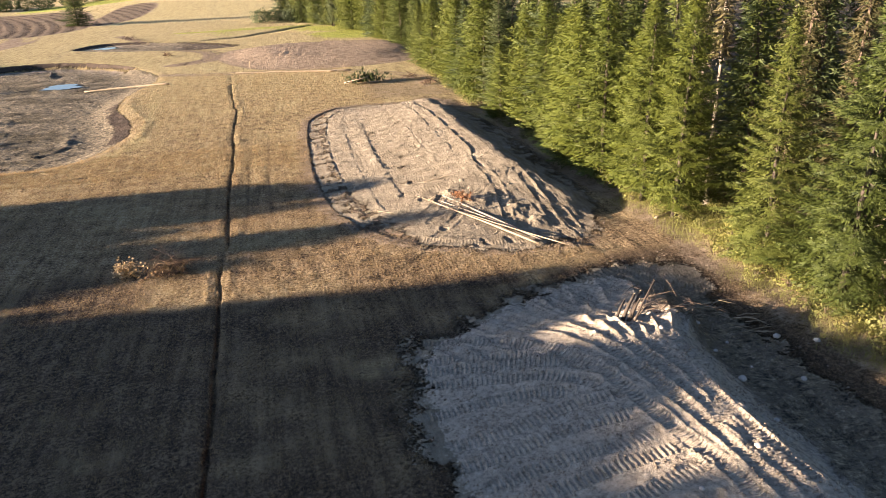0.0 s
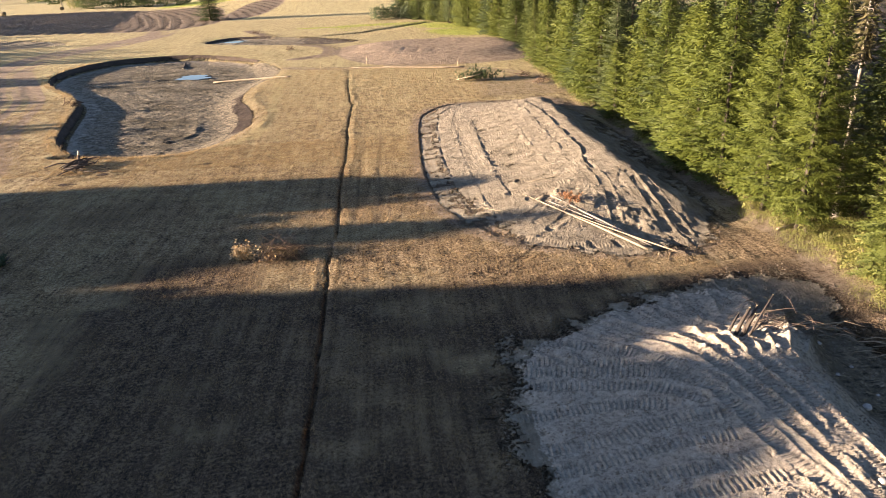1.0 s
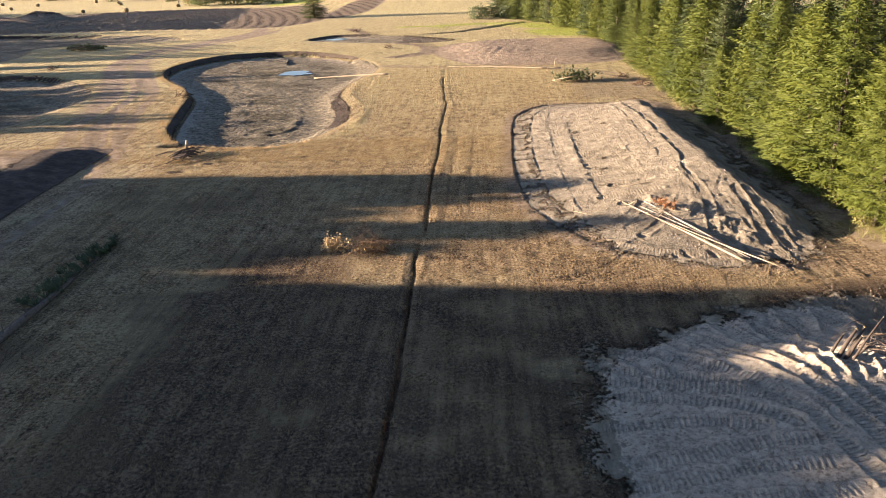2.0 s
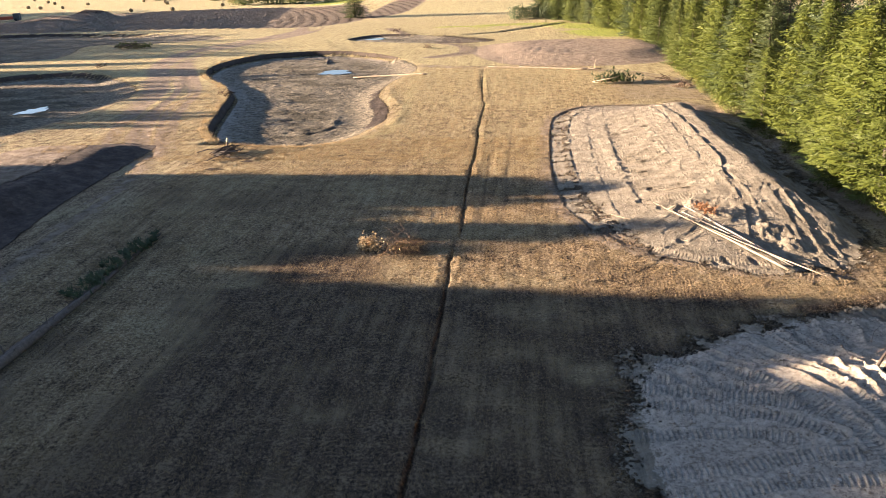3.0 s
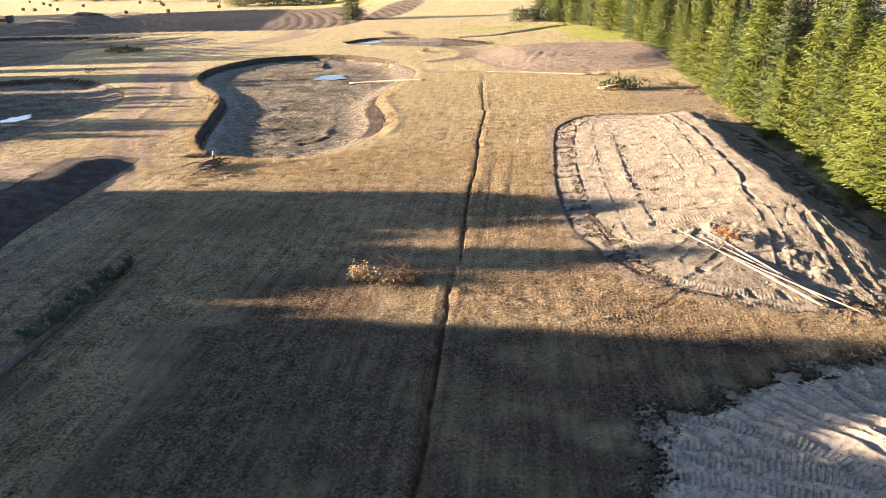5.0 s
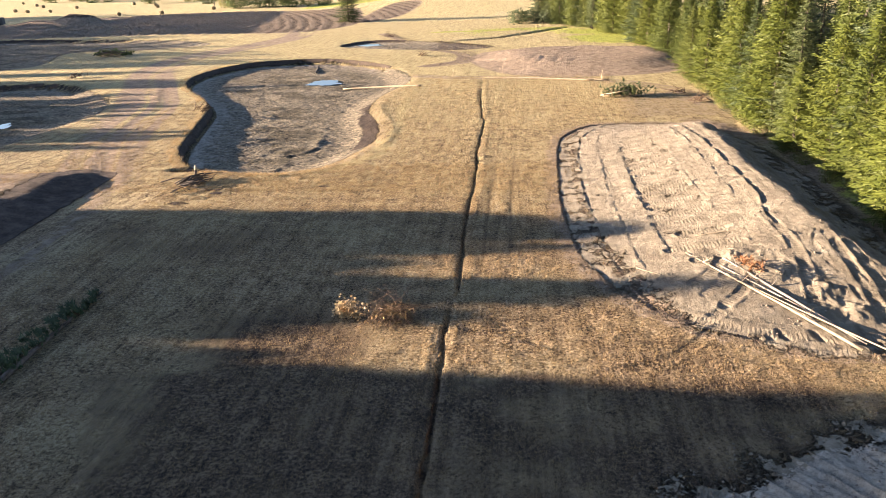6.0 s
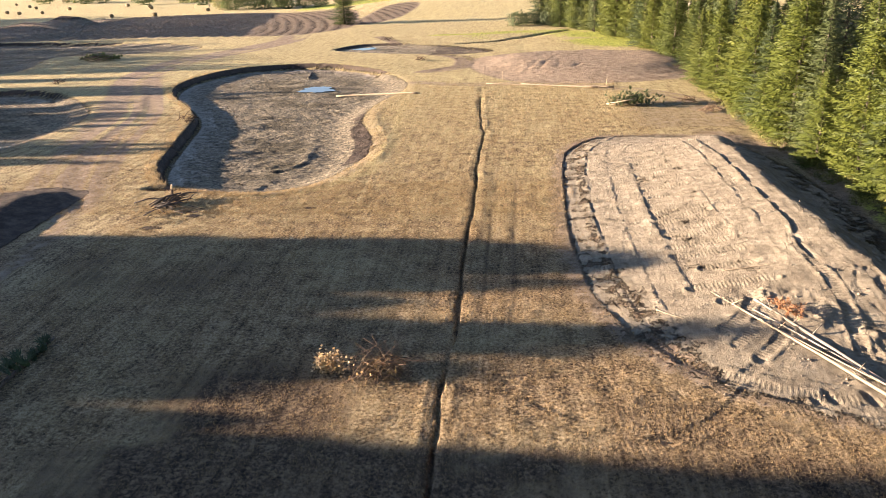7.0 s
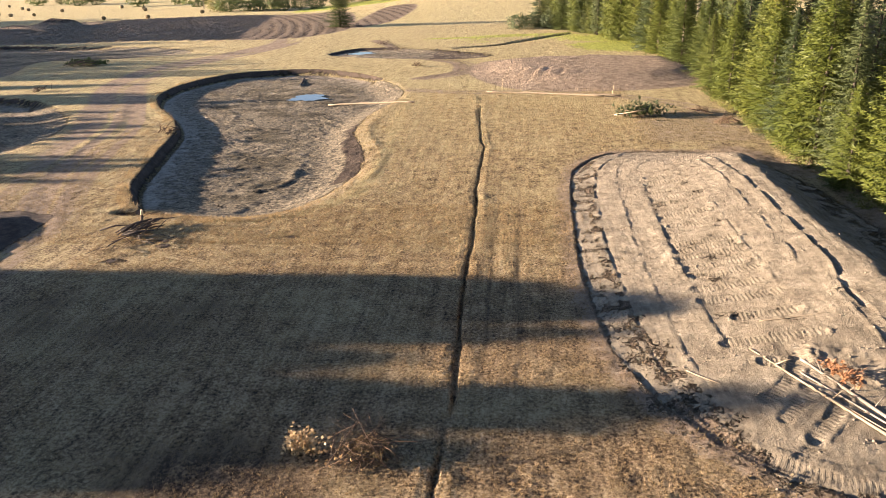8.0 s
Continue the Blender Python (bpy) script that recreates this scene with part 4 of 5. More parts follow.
def conifer(name, seed, height, radius, base, foliage, bark, gap=0.42, whorl=7, step=0.23, needle=0.125, spray=(0.23, 0.030), per=2, droop=0.25, power=0.85, ragged=0.2, bare=0, inner=1400, label=""):
    """Tapered trunk with whorls of boughs; each bough carries sprays of needles."""
    rng = np.random.default_rng(seed)
    rnd = random.Random(seed)
    tree = thing(name, 0, 0, 0, label, "tree", group="conifers of the wood")
    bm = bmesh.new()
    lean = [(rnd.uniform(-0.1, 0.1) * k / 6, rnd.uniform(-0.1, 0.1) * k / 6) for k in range(8)]
    r0 = 0.0125 * height + 0.03
    tube(bm, [(lean[k][0], lean[k][1], height * k / 7 - (0.25 if k == 0 else 0)) for k in range(8)],
         [r0 * (1.25 if k == 0 else 1 - 0.95 * k / 7) for k in range(8)], 8, rough=0.06, rng=rnd)
    for _ in range(bare):
        z = rnd.uniform(0.10, 0.9) * height
        a, L = rnd.uniform(0, 6.28), rnd.uniform(0.4, 1.5) * (1.15 - z / height)
        tube(bm, [(0, 0, z), (math.cos(a) * L * 0.6, math.sin(a) * L * 0.6, z + 0.05), (math.cos(a) * L, math.sin(a) * L, z - 0.15)], [0.035, 0.025, 0.008], 4)
    part("trunk", bm, bark, tree)
    P, D = [], []
    z = base * height
    while z < height * 0.985:
        t = (z - base * height) / (height * (1 - base))
        R = radius * (1 - t) ** power * (0.70 + 0.30 * min(1, t * 7)) + 0.10
        phase = rng.uniform(0, 6.28)
        for k in range(whorl):
            if rng.random() < ragged * 0.4:
                continue
            a = phase + 6.283 * k / whorl + rng.normal(0, 0.22)
            L = R * rng.uniform(1 - 1.5 * ragged, 1 + 0.7 * ragged)
            out = np.array([math.cos(a), math.sin(a), 0.0])
            side = np.array([-out[1], out[0], 0.0])
            zz = z + rng.normal(0, gap * 0.25)
            rise = 0.45 * t - droop * (1 - t) + rng.normal(0, 0.06)
            s = 0.22 * L + 0.06
            while s < L:
                u = s / L
                c = out * s + np.array([0, 0, zz + rise * s + 0.20 * L * u * u])
                for q in (-1, 1):
                    l = (0.42 * (L - s) + 0.14) * rng.uniform(0.7, 1.2)
                    d = out * 0.62 + side * q * rng.uniform(0.55, 0.95) + np.array([0, 0, rng.normal(-0.06, 0.12)])
                    v = np.arange(0.04, l, needle)
                    P.append(c + v[:, None] * d - np.stack([v * 0, v * 0, 0.25 * v * v], 1))
                    D.append(np.repeat(d[None], len(v), 0))
                P.append(c[None])
                D.append(out[None])
                s += step * rng.uniform(0.8, 1.25)
        z += gap * rng.uniform(0.75, 1.25) * (1.0 - 0.4 * t)
    P.append(np.stack([np.zeros(12), np.zeros(12), height * np.linspace(0.95, 1.0, 12)], 1))
    D.append(np.tile([0.2, 0.1, 1.0], (12, 1)))
    V, F = spray_cloud(rng, np.concatenate(P), np.concatenate(D), spray[0], spray[1], per, 0.05)
    # dense inner twigs round the trunk
    n = int(inner * (1 - base))
    zi = height * (base + (0.97 - base) * rng.uniform(0, 1, n) ** 1.3)
    ti = (zi / height - base) / (1 - base)
    ri = (radius * (1 - ti) ** power + 0.1) * rng.uniform(0.12, 0.66, n) * (1 - 0.5 * ragged)
    ai = rng.uniform(0, 6.283, n)
    Pi = np.stack([np.cos(ai) * ri, np.sin(ai) * ri, zi - 0.1 * ri], 1)
    Di = np.stack([np.cos(ai), np.sin(ai), -0.2 + 0 * ai], 1)
    Vi, Fi = spray_cloud(rng, Pi, Di, 0.12 + 420.0 / inner, 0.012 + 130.0 / inner, 1, 0.1)
    V, F = np.concatenate([V, Vi]), np.concatenate([F, Fi + len(V)])
    leafy("crown", V, foliage, tree)
    return tree


FAR = dict(gap=0.62, whorl=6, step=0.30, needle=0.19, spray=(0.36, 0.06), per=1, inner=3600, power=1.0)
SHADE = dict(gap=0.8, whorl=6, step=0.5, needle=0.4, spray=(0.7, 0.22), per=1, inner=1000)
KINDS = {
    "fir": conifer("fir_tree", 11, 12.0, 3.2, 0.03, M_FIR, M_BARK_DARK, droop=0.34, ragged=0.26, power=1.0, inner=4200, label="dark green fir with drooping layered boughs at the wood edge"),
    "fir_near": conifer("fir_tree", 21, 13.0, 3.4, 0.05, M_FIR, M_BARK_DARK, gap=0.42, step=0.17, needle=0.085, per=4, spray=(0.145, 0.019), droop=0.36, ragged=0.28, power=1.0, inner=4800, label="large sunlit fir with layered drooping boughs beside scraped earth"),
    "pine_near": conifer("pine_tree", 22, 12.0, 2.7, 0.09, M_PINE, M_BARK_DARK, gap=0.44, step=0.17, needle=0.085, per=4, spray=(0.145, 0.019), droop=0.10, power=0.72, ragged=0.26, bare=20, inner=4800, label="dense yellow-green pine standing at the corner of the mound"),
    "pine": conifer("pine_tree", 12, 11.0, 2.8, 0.03, M_PINE, M_BARK_DARK, droop=0.06, power=0.78, ragged=0.26, inner=4200, label="yellow-green young pine with dense upswept boughs"),
    "pine2": conifer("pine_tree", 13, 9.5, 2.8, 0.02, M_PINE, M_BARK_DARK, droop=0.0, power=0.74, ragged=0.3, inner=4200, label="bushy yellow-green pine in the sun at the wood edge"),
    "spruce": conifer("spruce_tree", 14, 14.0, 2.8, 0.04, M_SPRUCE, M_BARK_DARK, gap=0.5, droop=0.38, power=1.05, ragged=0.28, bare=8, inner=4200, label="blue-green spruce with layered drooping boughs"),
    "rusty": conifer("fir_tree", 15, 14.5, 1.9, 0.16, M_RUSTY, M_BARK, gap=0.62, whorl=6, ragged=0.45, bare=60, spray=(0.26, 0.03), inner=4200, label="thin dying fir with rusty brown needles"),
    "snag": conifer("dead_tree", 16, 15.0, 1.1, 0.6, M_RUSTY, M_GREYWOOD, gap=1.0, whorl=4, ragged=0.5, bare=110, inner=2200, label="bare grey dead conifer trunk with broken branches"),
    "back": conifer("fir_tree", 17, 17.0, 2.7, 0.08, M_FIR, M_BARK_DARK, label="tall dark fir inside the wood", **FAR),
    "back2": conifer("spruce_tree", 18, 15.5, 2.5, 0.08, M_SPRUCE, M_BARK_DARK, label="tall spruce standing inside the wood", **FAR),
    "west": conifer("fir_tree", 19, 17.0, 2.8, 0.08, M_FIR, M_BARK_DARK, label="tall fir of the western wood beside the field", **SHADE),
}
USED = set()


def plant(kind, x, y, height=None, rz=None, rng=random, wide=1.0):
    src = KINDS[kind]
    base = {"fir_near": 13.0, "pine_near": 12.0, "fir": 12.0, "pine": 11.0, "pine2": 9.5, "spruce": 14.0, "rusty": 14.5, "snag": 15.0, "back": 17.0, "back2": 15.5, "west": 17.0}[kind]
    s = (height or base) / base
    m = pose(x, y, land_z(x, y) - 0.05, rng.uniform(-1.5, 1.5), rng.uniform(-1.5, 1.5), rng.uniform(0, 360) if rz is None else rz)
    ob = src if kind not in USED else copy_thing(src, Matrix())
    USED.add(kind)
    ob.matrix_basis = m @ Matrix.Diagonal((s * wide, s * wide, s, 1))
    return ob


def wood_edge(y):
    """The x of the wood's edge at y."""
    return float(np.interp(y, [0, 15, 24, 31, 36, 46, 60, 80, 106, 132, 150, 168, 185], [24.5, 24.2, 23.2, 23.4, 23.0, 22.6, 22.2, 21.6, 22.6, 23.0, 20, 16.5, 7.5]))


rng = random.Random(21)
for kind, x, y, h in (("fir_near", 23.4, 23.2, 14.5), ("fir_near", 25.0, 17.6, 13.0), ("fir_near", 22.9, 27.8, 12.0), ("spruce", 26.2, 25.6, 15.5), ("snag", 25.0, 22.6, 13.5), ("rusty", 27.5, 28.6, 16),
                      ("pine_near", 22.4, 35.2, 13.2), ("rusty", 27.0, 32.4, 15.5), ("back", 29.4, 33.4, 16.5), ("pine_near", 22.2, 38.6, 12.6), ("snag", 25.4, 36.6, 15)):
    plant(kind, x, y, h, rng=rng, wide=1.0)
y = 41.4
while y < 146:
    kind = rng.choice(("pine", "pine2", "pine", "fir", "pine2", "spruce", "fir"))
    h = {"pine": 11.8, "pine2": 9.6, "fir": 11.8, "spruce": 13.0}[kind] * rng.uniform(0.68, 1.22)
    plant(kind, wood_edge(y) + rng.uniform(-0.5, 1.5), y, h, rng=rng, wide=1.18)
    y += rng.uniform(2.5, 4.0) * (1.0 if y < 90 else 1.4)
y = 15.0
while y < 150:
    for row in range(1 if y < 34 else 0, 3 if y < 46 else 2):
        kind = rng.choice(("back", "back2", "spruce", "back2", "back", "snag") if row < 2 else ("back", "back2"))
        h = rng.uniform(14, 19)
        plant(kind, wood_edge(y) + 2.8 + 3.4 * row + rng.uniform(-1.0, 1.0), y + rng.uniform(-1.2, 1.2), h, rng=rng)
    y += 3.0 if y < 80 else 4.4
# far corner of the wood
for k in range(26):
    u = k / 25
    x, y = 22 - 15.0 * u + rng.uniform(-1, 1), 150 + 36 * u + rng.uniform(-1, 4)
    plant(rng.choice(("fir", "spruce", "pine", "back2")), x, y, rng.uniform(10, 15), rng=rng)
    plant(rng.choice(("back", "back2")), x + rng.uniform(4, 9), y + rng.uniform(3, 9), rng.uniform(15, 19), rng=rng)
# wood to the west, known by the long shadows that it throws over the field
WEST = [(50.4, 12.4), (49.9, 13.2), (49.0, 14.0), (47.9, 14.7), (46.8, 14.8), (45.7, 14.4), (44.6, 13.7), (43.8, 12.9), (42.5, 12.4), (41.8, 12.0), (40.7, 11.9), (40.0, 12.5), (39.4, 15.4), (38.8, 14.7),
        (38.0, 13.9), (36.9, 12.9), (36.2, 12.2), (35.6, 12.1), (34.8, 11.7), (34.0, 11.1), (32.9, 11.2), (32.0, 11.5), (31.3, 12.0), (30.7, 13.2), (30.2, 15.2), (29.4, 16.6), (28.2, 16.6), (26.8, 16.5), (25.6, 16.3),
        (24.4, 15.8), (23.6, 15.4), (22.4, 15.6), (21.4, 16.4), (20.2, 17.4), (18.8, 17.6), (17.4, 16.6), (16.2, 15.7), (14.6, 15.4), (13.2, 16.6), (12, 18), (-3, 18)]
y = -3.0
while y < 50.3:
    h = float(np.interp(y, [w[0] for w in WEST[::-1]], [w[1] for w in WEST[::-1]]))
    for row in range(2):
        plant("west", -75 - 2.2 * row + rng.uniform(-0.3, 0.3), y + rng.uniform(-0.15, 0.15) + 0.4 * row, h + rng.uniform(-0.12, 0.08), rng=rng, wide=1.3 if 31 < y < 38 else 1.15)
    y += 0.8 if y > 11 else 1.6
for yc, n, h in ((66.5, 4, 11.0), (70.5, 4, 12.3), (74.0, 5, 13.0), (79.0, 3, 11.0), (83.5, 4, 11.3), (88.5, 5, 11.8), (93.0, 3, 10.8), (97.0, 3, 10.5), (104.8, 5, 12.2), (109.5, 2, 10.5), (117.0, 3, 9.5)):
    for k in range(n):
        plant("west", -108 + rng.uniform(-3, 3), yc + 1.1 * (k - n / 2), h * rng.uniform(0.9, 1.06), rng=rng, wide=1.45)
for k in range(60):
    y = 124 + 2.4 * k
    plant("west", -(0.70 * y + 32) + rng.uniform(-4, 4), y, rng.uniform(11, 16), rng=rng, wide=1.15)


# ---- undergrowth ----
def leaf_cloud(seed, n, shape, size, thin=0.5):
    """Small folded leaves filling a lumpy shape."""
    g = np.random.default_rng(seed)
    P = g.normal(0, 1, (n, 3))
    P /= np.linalg.norm(P, axis=1)[:, None]
    lump = 1 + 0.30 * np.sin(P[:, 0] * 5 + seed) * np.sin(P[:, 1] * 6 + 1.7 * seed) + 0.15 * np.sin(P[:, 2] * 11 + seed)
    P *= (lump * g.uniform(0.45, 1.0, n) ** 0.4)[:, None]
    P = P * np.array(shape) + np.array([0, 0, shape[2] * 0.95])
    P[:, 2] = np.maximum(P[:, 2], 0.03)
    D = g.normal(0, 1, (n, 3))
    D /= np.linalg.norm(D, axis=1)[:, None]
    S = np.cross(D, g.normal(0, 1, (n, 3)))
    S /= np.linalg.norm(S, axis=1)[:, None]
    L = size * g.uniform(0.6, 1.4, n)[:, None]
    V = np.stack([P - D * L, P + S * L * thin, P + D * L, P - S * L * thin], 1).reshape(-1, 3)
    F = np.arange(n * 4).reshape(-1, 4)
    return V, F


def stems(seed, n, spread, height, radius=0.02):
    r = random.Random(seed)
    bm = bmesh.new()
    for _ in range(n):
        a, q = r.uniform(0, 6.28), r.uniform(0.3, 1.0) * spread
        x, y = math.cos(a) * q, math.sin(a) * q
        h = height * r.uniform(0.6, 1.0)
        tube(bm, [(x * 0.15, y * 0.15, -0.08), (x * 0.5, y * 0.5, h * 0.55), (x, y, h)], [radius, radius * 0.8, radius * 0.3], 5)
    return bm


def shrub(name, seed, n, shape, size, foliage, label, category="bush", group=""):
    ob = thing(name, 0, 0, 0, label, category, group)
    part("stem", stems(seed, 7, shape[0] * 0.7, shape[2] * 1.6), M_BARK, ob)
    V, F = leaf_cloud(seed, n, shape, size)
    V = V.reshape(-1, 4, 3)[:, [0, 1, 2, 0, 2, 3]].reshape(-1, 3)
    leafy("leaves", V, foliage, ob, 0.6)
    return ob


def scatter(src, places, r, lo=0.7, hi=1.3):
    for k, (x, y) in enumerate(places):
        ob = src if k == 0 else copy_thing(src, Matrix())
        q = r.uniform(lo, hi)
        ob.matrix_basis = pose(x, y, land_z(x, y) - 0.02, 0, 0, r.uniform(0, 360)) @ Matrix.Diagonal((q, q, q * r.uniform(0.8, 1.15), 1))


r = random.Random(31)
margin = [(wood_edge(y) - 1.2 + r.uniform(-0.5, 1.6), y + r.uniform(-0.4, 0.4)) for y in np.arange(17.0, 31.0, 0.55)]
scatter(shrub("undergrowth_bush", 41, 520, (0.75, 0.7, 0.42), 0.06, M_SHRUB, "low yellow-green bush in the grass below the firs", group="bushes along the wood edge"), margin[0::2], r)
scatter(shrub("undergrowth_bush", 42, 420, (0.6, 0.65, 0.36), 0.055, M_GREENGRASS, "low green bush at the edge of the wood", group="bushes along the wood edge"), margin[1::2], r)
margin = [(wood_edge(y) - 1.0 + r.uniform(-0.3, 0.9), y) for y in np.arange(33.0, 100.0, 1.5)]
scatter(shrub("undergrowth_bush", 43, 380, (0.6, 0.6, 0.38), 0.06, M_SHRUB, "small yellow-green bush beneath the pines", group="bushes along the wood edge"), margin, r)
# bushes of the far pasture
scatter(shrub("pasture_bush", 44, 1500, (3.4, 3.0, 2.2), 0.22, M_BUSH, "dense rounded green bush on the far pasture", group="far bushes"),
        [(-240, 380), (-211, 368), (-204, 372), (-165, 337), (-131, 321), (-102, 277), (-95, 281), (-88, 279), (-81, 276), (-70, 280), (-62, 284), (-118, 330), (-150, 345)], r, 1.1, 1.8)
scatter(shrub("pasture_bush", 45, 1400, (2.6, 2.4, 2.7), 0.20, M_SHRUB, "tall yellow-green bush on the far pasture", group="far bushes"),
        [(-75, 277), (-58, 268), (-54, 285), (-230, 384), (-108, 283), (-45, 290), (-36, 292), (-86, 290)], r, 0.8, 1.3)
scatter(shrub("pasture_bush", 46, 1800, (3.0, 2.4, 1.5), 0.15, M_SPRUCE, "dark rounded bush at the corner of the wood", group="bushes by the wood corner"),
        [(0.8, 182), (4.4, 184), (8.0, 181), (12, 180)], r, 0.9, 1.2)
# lone trees
for kind, x, y, h in (("spruce", 5.5, 187, 13), ("fir", -50, 280, 12), ("fir", -40, 283, 13)):
    plant(kind, x, y, h, rng=rng, wide=1.25)
plant("fir", -43.4, 200.5, 10.5, rng=rng, wide=1.75)


# ---- logs, brush and stones ----
def log(name, p0, p1, r0, r1, bark, label, bend=0.08, stubs=0, seed=1, sides=9, lift=0.0, category="log", group=""):
    """A felled stem lying from p0 (butt) to p1 (tip) on the land, with sawn faces and branch stubs."""
    rr = random.Random(seed)
    a, b = Vector((*p0, land_z(*p0) + r0 * 0.75 + lift)), Vector((*p1, land_z(*p1) + r1 * 0.8))
    ob = thing(name, a.x, a.y, a.z - r0 * 0.75, label, category, group)
    n = 12
    dip = max(land_z(*a.lerp(b, k / 8).xy) + 0.5 * r1 - a.lerp(b, k / 8).z for k in range(9))
    a.z, b.z = a.z + max(0, 0.6 * dip), b.z + max(0, 0.6 * dip)
    side = (b - a).cross(Vector((0, 0, 1))).normalized()
    pts, rad = [], []
    for k in range(n + 1):
        u = k / n
        p = a.lerp(b, u) + side * bend * math.sin(u * 3.1) + side * rr.uniform(-1, 1) * r0 * 0.12
        pts.append(p - ob.matrix_basis.translation)
        rad.append((r0 + (r1 - r0) * u) * rr.uniform(0.94, 1.06))
    bm = bmesh.new()
    tube(bm, pts, rad, sides, cap=True, rough=0.10, rng=rr)
    stem = part("stem", bm, bark, ob)
    d = (pts[0] - pts[1]).normalized()
    bm = bmesh.new()
    tube(bm, [pts[0] - d * 0.01, pts[0] + d * 0.012], [r0 * 0.93, r0 * 0.9], sides)
    part("cut_face", bm, M_CUT, stem, "pale sawn end", smooth=False)
    for k in range(stubs):
        u = rr.uniform(0.15, 0.97)
        i = min(n - 1, int(u * n))
        p = pts[i].lerp(pts[i + 1], u * n - i)
        q = Vector((rr.uniform(-1, 1), rr.uniform(-1, 1), rr.uniform(0.1, 1.0))).normalized()
        L = rr.uniform(0.15, 0.8)
        bm = bmesh.new()
        tube(bm, [p, p + q * L * 0.6, p + q * L + Vector((0, 0, -0.05))], [0.03, 0.022, 0.008], 5)
        part("branch_stub", bm, bark, stem)
    return ob


log("log", (13.25, 33.5), (8.9, 41.1), 0.075, 0.04, M_PALE, "long pale peeled log lying down the mound", 0.06, 2, 3, lift=0.05, group="felled poles on the mound")
log("log", (14.6, 32.6), (8.3, 42.4), 0.042, 0.02, M_PALE, "long thin pale pole lying beside a thicker log", -0.22, 5, 4, lift=0.12, group="felled poles on the mound")
log("log", (13.0, 35.2), (9.9, 41.4), 0.085, 0.06, M_GREYWOOD, "weathered grey log half hidden behind pale poles", 0.03, 3, 5, lift=0.03, group="felled poles on the mound")
log("log", (13.6, 34.0), (9.6, 40.6), 0.045, 0.03, M_GREYWOOD, "slim grey pole on the bare mound", 0.12, 2, 6, lift=0.10, group="felled poles on the mound")
log("log", (-12.0, 98.2), (-23.2, 102.6), 0.15, 0.10, M_PALE, "pale barkless log lying into the dug basin", 0.3, 3, 7)
log("log", (9.6, 99.6), (-4.0, 104.4), 0.12, 0.06, M_PALE, "long pale log beside the far lane", 0.35, 2, 8, group="far logs")
log("log", (11.4, 99.6), (0.5, 103.6), 0.13, 0.06, M_PALE, "slimmer pale log beside the far lane", -0.25, 2, 9, group="far logs")
fallen = log("fallen_tree", (-20.9, 21.5), (-21.3, 38.4), 0.24, 0.05, M_BARK, "felled dark conifer still carrying branches on its top", 0.15, 60, 10, category="fallen tree")
log("log", (-21.3, 22.6), (-21.4, 32.0), 0.13, 0.06, M_BARK, "thin bark-covered log lying against a felled tree", 0.1, 8, 11)
log("post", (-30.6, 116.5), (-32.2, 124.5), 0.13, 0.10, M_BARK_DARK, "dark log leaning on the cut bank of the basin", 0.05, 0, 12)
log("stick", (17.5, 66.0), (18.2, 50.0), 0.045, 0.025, M_PALE, "thin pale pole on the shaded flank of the mound", 0.5, 6, 13)
log("stick", (9.3, 44.4), (11.8, 44.3), 0.03, 0.015, M_PALE, "thin pale stick on bare earth", 0.05, 0, 14, 5)
log("stick", (5.7, 41.3), (6.7, 40.3), 0.03, 0.015, M_PALE, "short stick on the bare mound toe", 0.03, 0, 15, 5)
log("log", (24.2, 36.3), (21.3, 35.4), 0.12, 0.09, M_PALE, "short pale log under the pines", 0.03, 0, 16)
log("log", (17.3, 46.5), (18.6, 42.5), 0.09, 0.05, M_GREYWOOD, "grey stick in the ditch beside the mound", 0.1, 4, 17)


def green_tips(ob, seed, tips, dirs, size, mat, name="foliage", per=12):
    g = np.random.default_rng(seed)
    V, F = spray_cloud(g, np.array(tips), np.array(dirs), size[0], size[1], per, 0.1)
    part_np(name, V, F, mat, ob)


g = random.Random(51)
tips, dirs = [], []
for k in range(130):
    u = g.uniform(8.0, 16.5)
    tips.append((g.uniform(-1.1, 0.1) * (1.0 if u < 15 else 0.4), u, g.uniform(0.05, 0.45)))
    dirs.append((-0.7, 0.5, 0.3))
green_tips(fallen, 52, tips, dirs, (0.36, 0.035), M_SPRUCE, per=16)


def stick_pile(name, x, y, n, length, radius, spread, mat, label, seed, category="brush pile", aim=None, steep=0.15):
    """Loose stems thrown together; each stem is a part."""
    rr = random.Random(seed)
    ob = thing(name, x, y, land_z(x, y), label, category)
    for k in range(n):
        a = (rr.uniform(0, 6.28) if aim is None else radians(aim) + rr.gauss(0, 0.35))
        L = length * rr.uniform(0.5, 1.15)
        c = Vector((rr.gauss(0, spread), rr.gauss(0, spread), 0))
        d = Vector((math.cos(a), math.sin(a), rr.uniform(0, steep) * 1.5)) * L / 2
        lift = 0.04 + rr.uniform(0, 0.5) * spread + abs(d.z)
        bm = bmesh.new()
        mid = c + Vector((rr.gauss(0, 0.06), rr.gauss(0, 0.06), lift + rr.uniform(0, 0.12) * L))
        rad = radius * rr.uniform(0.4, 1.2)
        tube(bm, [c - d + Vector((0, 0, lift)), mid, c + d + Vector((0, 0, lift))], [rad, rad * 0.85, rad * 0.4], 6, rough=0.08, rng=rr)
        part("branch", bm, mat, ob)
    return ob


